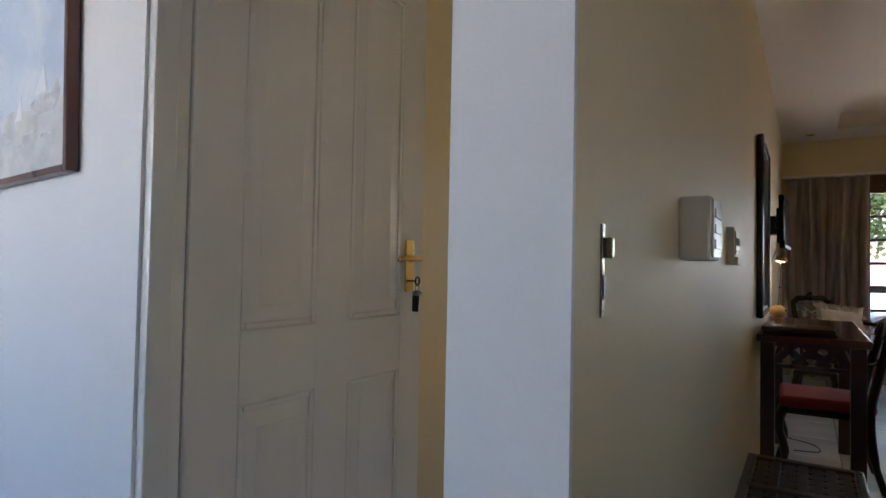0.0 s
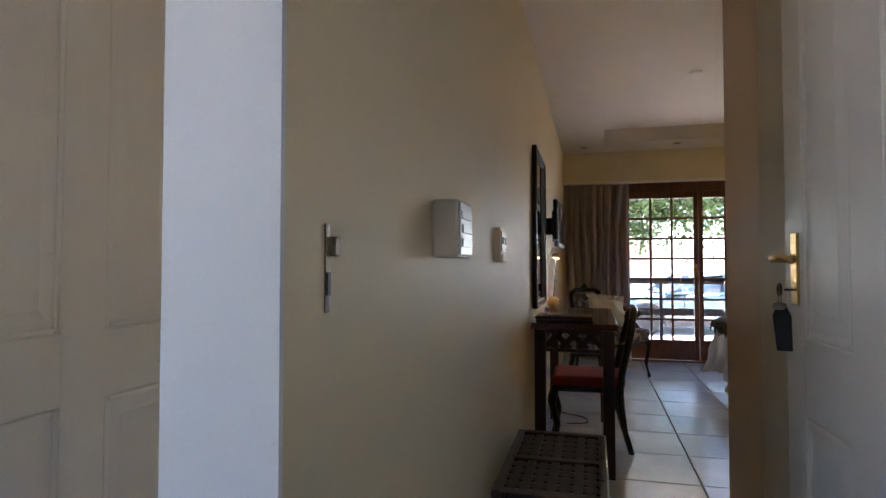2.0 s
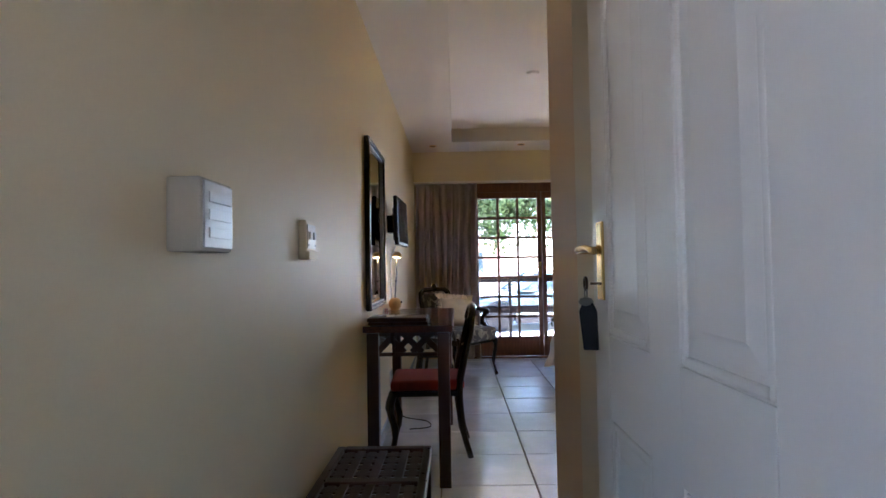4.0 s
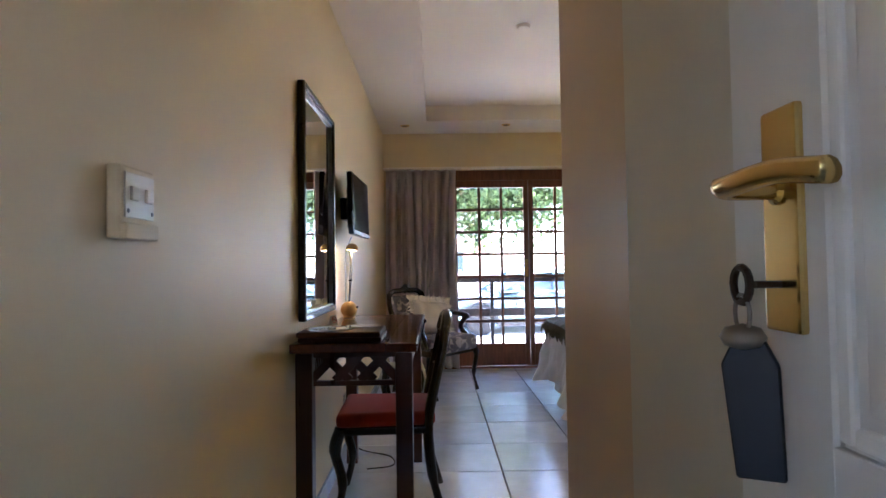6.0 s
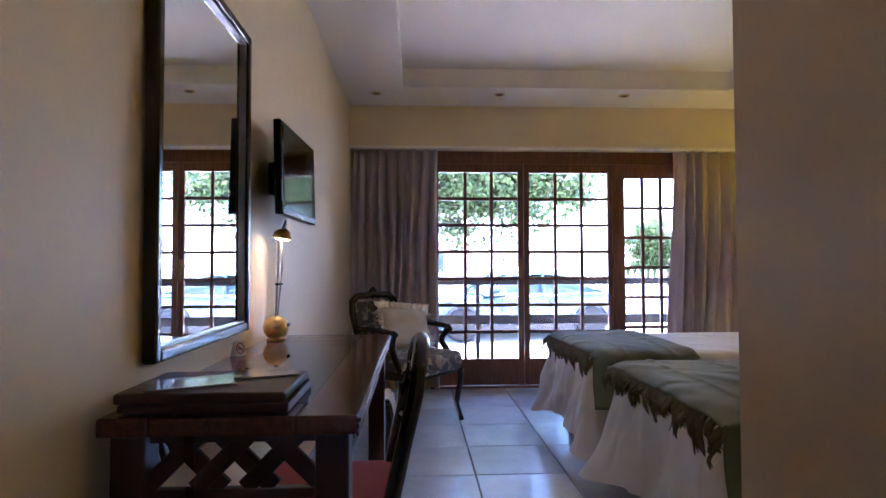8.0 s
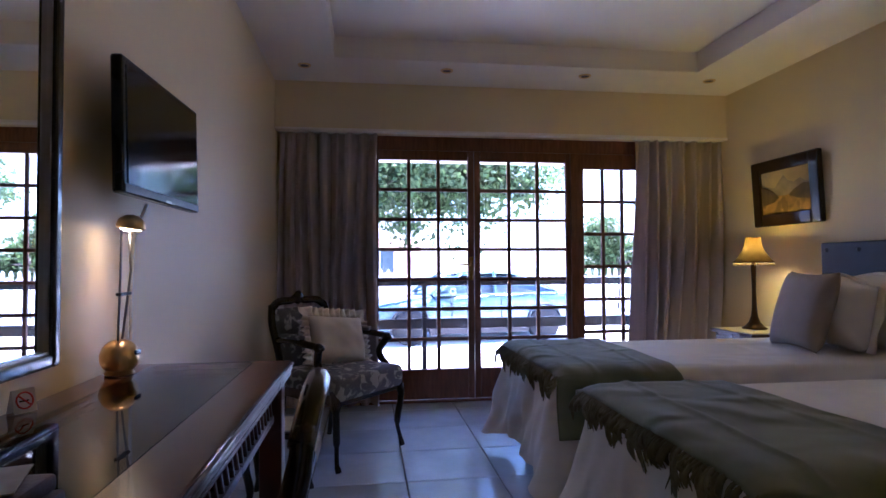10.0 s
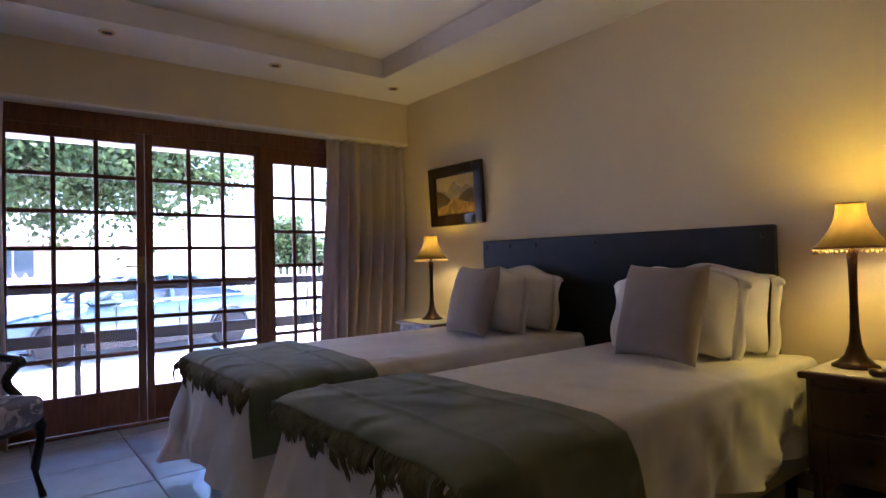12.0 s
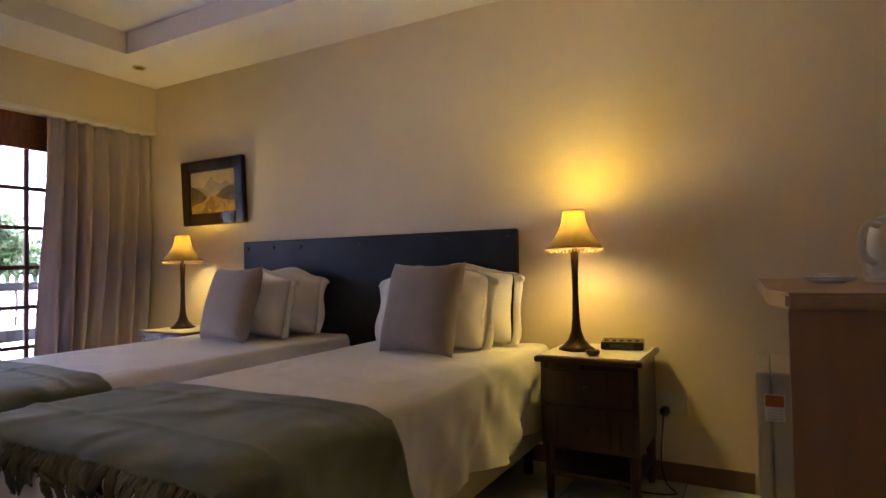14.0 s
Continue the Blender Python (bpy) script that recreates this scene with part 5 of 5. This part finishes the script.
part("flex", tube(curve_pts([(-0.06, 0.035, -0.03), (-0.075, 0.04, -0.10), (-0.06, 0.05, -0.25), (-0.07, 0.03, -0.335), (-0.16, -0.02, -0.341), (-0.20, 0.10, -0.341), (-0.16, 0.22, -0.341)], 6), 0.0035, 6), "black_plastic", cb2, smooth=True)

# ---- outside ----
GZ = -0.25
gr = bmesh.new()
for c in ((-400, 10.62), (400, 10.62), (400, 900), (-400, 900)):
    gr.verts.new((*c, GZ))
gr.faces.new(gr.verts)
solid("ground", gr, "ground", "pale sunlit paved drive running to the horizon", "ground", kind="structure")
gb = bmesh.new()
for c in ((-400, -400), (400, -400), (400, 10.62), (-400, 10.62)):
    gb.verts.new((*c, GZ - 0.004))
gb.faces.new(gb.verts)
solid("ground_behind", gb, "ground", "pale ground under and behind the house", "ground", kind="structure")
structure("patio_slab", [(-3.0, 9.12, GZ, 7.0, 10.62, -0.06)], "grout", "concrete bed of the veranda floor", "patio")
structure("veranda_roof", [(-3.0, 9.12, 2.42, 7.0, 11.05, 2.56), (-3.0, 10.98, 2.20, 7.0, 11.05, 2.42)], "veranda", "pale boarded veranda roof with a fascia", "roof")
structure("house_wall", [(-6.0, 9.0, 0, -0.1, 9.12, 2.7), (3.65, 9.0, 0, 8.0, 9.12, 2.7)], "hallwall", "white outer wall of the house", "wall")

rl = thing("veranda_railing", "dark metal veranda railing with two rails and posts", "railing")
for z, h in ((0.880, 0.036), (0.47, 0.050)):
    part("rail", box(-2.9, 10.28, z - h, 6.9, 10.32, z + h, 0.006), "rail", rl)
for x in (-1.9, -0.35, 1.215, 2.78, 4.35, 5.9):
    part("post", box(x - 0.022, 10.275, -0.02, x + 0.022, 10.325, 0.86, 0.004), "rail", rl)


def car(m):
    c = thing("car", "silver-blue saloon car parked on the drive", "car", m)
    # local: nose at -x, length 4.3, width 1.7
    st = [(-2.10, 0.45, 0.30, 0.62), (-2.02, 0.62, 0.24, 0.70), (-1.7, 0.72, 0.20, 0.80), (-1.2, 0.80, 0.18, 0.84), (-0.8, 0.86, 0.18, 0.85), (0.0, 0.90, 0.18, 0.86), (0.8, 0.92, 0.18, 0.86),
          (1.4, 0.94, 0.18, 0.85), (1.9, 0.95, 0.22, 0.80), (2.12, 0.90, 0.28, 0.72), (2.18, 0.70, 0.34, 0.64)]

    def body(u, v):
        q = u * (len(st) - 1)
        i = min(int(q), len(st) - 2)
        k = q - i
        x, zt, zb, w = (st[i][j] + (st[i + 1][j] - st[i][j]) * k for j in range(4))
        a = v * 2 * math.pi
        cx, sn = math.cos(a), math.sin(a)
        yy = w * math.copysign(abs(cx) ** 0.35, cx)
        zz = (zt + zb) / 2 + (zt - zb) / 2 * math.copysign(abs(sn) ** 0.5, sn)
        return (x, yy, zz)
    bm = sheet(40, 40, body)
    bmesh.ops.holes_fill(bm, edges=[e for e in bm.edges if e.is_boundary], sides=0)
    part("body", bm, "carpaint", c, smooth=True)
    gh = [(-0.85, 0.86, 0.72), (-0.25, 1.22, 0.62), (0.15, 1.30, 0.58), (0.75, 1.29, 0.58), (1.15, 1.18, 0.62), (1.60, 0.93, 0.70)]

    def cabin(lo, hi):
        def f(u, v):
            q = u * (len(gh) - 1)
            i = min(int(q), len(gh) - 2)
            k = q - i
            x, zt, w = (gh[i][j] + (gh[i + 1][j] - gh[i][j]) * k for j in range(3))
            zb = 0.84
            a = lo + (hi - lo) * v
            cx, sn = math.cos(a), math.sin(a)
            h = max(zt - zb, 0.01)
            return (x, (w + 0.10 * (1 - max(sn, 0))) * math.copysign(abs(cx) ** 0.5, cx), zb + h * abs(sn) ** 0.7)
        return f
    part("glasshouse", sheet(20, 24, cabin(0.0, math.pi)), "carglass", c, "dark tinted windows", smooth=True)
    part("roof_panel", moved(sheet(10, 10, lambda u, v: (-0.30 + 1.15 * u, -0.58 + 1.16 * v, 1.275 + 0.035 * math.sin(u * math.pi) - 0.06 * (2 * v - 1) ** 4), None, 0.02), Matrix.Translation((0.05, 0, 0.0))), "carpaint", c, smooth=True)
    for s in (-1, 1):
        for pts in ([(-0.86, s * 0.76, 0.86), (-0.28, s * 0.63, 1.25)], [(0.32, s * 0.79, 0.86), (0.36, s * 0.62, 1.28)], [(1.62, s * 0.74, 0.90), (0.90, s * 0.62, 1.27)]):
            part("pillar", tube(pts, 0.035, 6), "carpaint", c)
        part("window_sill", box(-0.85, s * 0.80 - 0.02, 0.85, 1.55, s * 0.80 + 0.02, 0.89, 0.006), "carpaint", c)
        mir = part("wing_mirror", box(-0.62, s * 0.93 - 0.08, 0.88, -0.50, s * 0.93 + 0.08, 0.99, 0.03, None, 3), "carpaint", c, smooth=True)
        part("headlight", box(-2.10, s * 0.52 - 0.15, 0.52, -1.93, s * 0.52 + 0.15, 0.64, 0.03, None, 3), "alloy", c)
        part("door_line", box(-0.55, s * 0.862 - 0.004, 0.30, -0.535, s * 0.862 + 0.004, 0.86), "rail", c)
        part("door_line", box(0.40, s * 0.866 - 0.004, 0.30, 0.415, s * 0.866 + 0.004, 0.86), "rail", c)
        # black sill made taller to stand for the shade low under the body
        part("sill_strip", box(-0.95, s * 0.855 - 0.015, 0.17, 0.95, s * 0.855 + 0.020, 0.31, 0.01), "rail", c)
        for x in (-1.30, 1.27):
            w = part("wheel", lathe([(0.20, -0.10), (0.29, -0.10), (0.315, -0.07), (0.315, 0.07), (0.29, 0.10), (0.20, 0.10)], 32, None, Matrix.Translation((x, s * 0.80, 0.315)) @ pose(0, 0, 0, 90, 0, 0)), "tyre", c, smooth=True)
            rm = lathe([(0.205, -0.02), (0.205, 0.102), (0.185, 0.104), (0.18, 0.05), (0.0, 0.05)], 32, None, Matrix.Translation((x, s * 0.79, 0.315)) @ pose(0, 0, 0, -90 * s, 0, 0))
            for k in range(5):
                b = box(-0.03, 0.03, 0.05, 0.03, 0.195, 0.098, 0.008, None, 1)
                rm = join(rm, moved(b, Matrix.Translation((x, s * 0.79, 0.315)) @ pose(0, 0, 0, -90 * s, 0, 0) @ pose(0, 0, 0, 0, 0, 72 * k)))
            part("rim", rm, "alloy", w, "five-spoke alloy rim")
            part("wheel_arch", tube([(x + 0.350 * math.cos(a), s * 0.868, 0.325 + 0.350 * math.sin(a)) for a in np.linspace(-0.3, math.pi + 0.3, 22)], 0.022, 6), "rail", c)
    return c


car(pose(2.40, 14.9, GZ, 0, 0, 10) @ Matrix.Scale(0.93, 4))

# white picket fence and the house over the way
pf = thing("picket_fence", "white picket fence beyond the drive", "fence")
for z in (0.35, 0.95):
    part("rail", box(-9, 19.03, GZ + z - 0.04, 12, 19.07, GZ + z + 0.04), "picket", pf)
pk = poly([(-0.04, 0.05), (0.04, 0.05), (0.04, 1.15), (0, 1.22), (-0.04, 1.15)], -0.025)
pk_me = mesh_of("picket", pk, "picket")
for i in range(116):
    o = new("picket", pk_me)
    o.parent = pf
    o.location = (-8.9 + i * 0.18, 19.028, GZ)
for x in np.arange(-9, 12.1, 3.0):
    part("post", box(x - 0.07, 19.075, GZ, x + 0.07, 19.2, GZ + 1.3, 0.01), "picket", pf)

hs = thing("house", "low pink-walled house with a grey roof across the drive", "house", pose(0, 30, GZ))
part("wall", box(-11, 0, 0, 3.0, 7, 2.5), "brick", hs)
part("roof", poly([(-0.6, 2.45), (7.6, 2.45), (3.5, 4.1)], 14.6, None, "x"), "roof", hs).location = (-11.3, 0, 0)
for x in (-8.5, -5.0, -1.5, 1.2):
    w = part("window", box(x - 0.6, -0.03, 0.9, x + 0.6, 0.0, 2.0, 0.01), "carglass", hs)
    part("frame", box(x - 0.66, -0.05, 0.83, x + 0.66, -0.031, 0.9), "picket", w)
    part("frame", box(x - 0.02, -0.05, 0.9, x + 0.02, -0.031, 2.0), "picket", w)
sh2 = thing("garden_wall", "pale rendered garden wall beyond the fence", "wall", pose(0, 24, GZ))
part("wall_body", box(-16, 0, 0, 4.8, 0.2, 1.0, 0.01), "picket", sh2)
part("coping", box(-16, -0.04, 1.0, 4.8, 0.24, 1.06, 0.01), "brick", sh2)


def tree(m, label, height, crown_c, crown_r, leaves, seed, leaf=0.09, name="tree"):
    rnd = random.Random(seed)
    t = thing(name, label, "tree" if name == "tree" else "bush", m, group="garden trees" if name == "tree" else "garden bushes")
    tr = tube(curve_pts([(0, 0, -0.05), (0.05, 0.02, height * 0.3), (-0.04, 0.03, height * 0.6), (0.02, 0, height * 0.8)]), [0.16 - 0.006 * i for i in range(19)] if name == "tree" else 0.03, 10)
    limbs = []
    cc = Vector(crown_c)
    for i in range(16):
        d = Vector((rnd.uniform(-1, 1), rnd.uniform(-1, 1), rnd.uniform(-0.6, 0.7))).normalized()
        e = cc + Vector((d.x * crown_r[0], d.y * crown_r[1], d.z * crown_r[2])) * rnd.uniform(0.6, 1.0)
        s = Vector((0, 0, height * rnd.uniform(0.35, 0.75)))
        mid = (s + e) / 2 + Vector((0, 0, 0.15 * height * rnd.random()))
        tr = tube(curve_pts([s, mid, e], 4), [0.05, 0.045, 0.04, 0.035, 0.03, 0.025, 0.02, 0.014, 0.008], 6, tr)
        limbs.append((s, mid, e))
    part("trunk", tr, "bark", t, smooth=True)
    verts, faces = [], []
    clumps = []
    for s, mid, e in limbs:
        for k in range(7):
            w = rnd.uniform(0.45, 1.08)
            p = s.lerp(mid, w * 2) if w < 0.5 else mid.lerp(e, (w - 0.5) * 2)
            clumps.append((p + Vector((rnd.gauss(0, 0.14), rnd.gauss(0, 0.14), rnd.gauss(0, 0.12))) * crown_r[0] * 0.55, rnd.uniform(0.12, 0.34) * crown_r[0] * 0.6))
    for i in range(leaves):
        c, r = rnd.choice(clumps)
        p = c + Vector((rnd.gauss(0, 1), rnd.gauss(0, 1), rnd.gauss(0, 0.8))) * r * 0.6
        a = Vector((rnd.uniform(-1, 1), rnd.uniform(-1, 1), rnd.uniform(-1, 0.5))).normalized()
        b = a.orthogonal().normalized()
        b.rotate(Matrix.Rotation(rnd.uniform(0, 6.28), 3, a))
        l, w = leaf * rnd.uniform(0.6, 1.3), leaf * rnd.uniform(0.25, 0.5)
        k = len(verts)
        verts += [p, p + a * l * 0.5 + b * w, p + a * l, p + a * l * 0.5 - b * w]
        faces.append((k, k + 1, k + 2, k + 3))
    me = bpy.data.meshes.new("crown")
    me.from_pydata([tuple(v) for v in verts], [], faces)
    me.materials.append(M["leaf"])
    o = new("crown", me)
    o.parent = t
    o["kind"] = "stuff"
    return t


tree(pose(-0.7, 17.4, GZ), "leafy green tree over the drive with hanging branches", 4.2, (2.7, 0.0, 3.3), (3.3, 1.9, 1.2), 34000, 4, 0.125)
tree(pose(-3.6, 21.5, GZ), "leafy green garden tree beyond the fence", 4.5, (0, 0, 3.6), (2.3, 2.0, 1.7), 9000, 6, 0.13)
tree(pose(7.9, 20.6, GZ), "dense green bush beside the fence", 2.0, (0, 0, 1.7), (1.3, 1.0, 1.1), 14000, 11, 0.10, "bush")
tree(pose(12.5, 25.0, GZ), "tall green garden tree far behind", 5.0, (0, 0, 3.8), (2.6, 2.2, 1.8), 8000, 15, 0.15)
tree(pose(11.8, 20.5, GZ), "spreading green tree at the end of the drive", 4.2, (0, 0, 3.0), (3.0, 2.2, 2.0), 16000, 23, 0.15)
tree(pose(-12.0, 27.0, GZ), "broad green garden tree far behind", 4.5, (0, 0, 3.4), (2.6, 2.2, 1.7), 8000, 19, 0.15)

# ---- floor tiles ----
TP, TG = 0.46, 0.006
tb = bmesh.new()
h2 = TP / 2 - TG / 2
tb = box(-h2, -h2, -0.012, h2, h2, 0.0, 0.003, None, 1)
tile_me = mesh_of("tile", tb, "tile")
floor_ob = bpy.data.objects["floor"]
rnd = random.Random(2)
for i in range(-6, 8):
    for j in range(-17, 3):
        cx, cy = 0.845 + TP * (i + 0.5), 7.89 + TP * (j + 0.5)
        if cy < 0.55 or cy > 9.12 or cx < -2.4 or cx > 3.6:
            continue
        if cy > 2.8 and (cx < -1.1 or (cx < -0.1 and cy > 5.5)):
            continue
        o = new("tile", tile_me)
        o.parent = floor_ob
        o.location = (cx, cy, rnd.uniform(-0.0006, 0.0004))
        o.rotation_euler = (rnd.uniform(-0.0012, 0.0012), rnd.uniform(-0.0012, 0.0012), rnd.choice((0, math.pi / 2, math.pi, -math.pi / 2)))
pav_me = mesh_of("paver", box(-0.147, -0.147, -0.05, 0.147, 0.147, 0.0, 0.004, None, 1), "paving")
patio = bpy.data.objects["patio_slab"]
for i in range(26):
    for j in range(5):
        o = new("paver", pav_me)
        o.parent = patio
        o.location = (-2.3 + 0.3 * i, 9.27 + 0.3 * j, -0.02 + rnd.uniform(-0.001, 0.001))
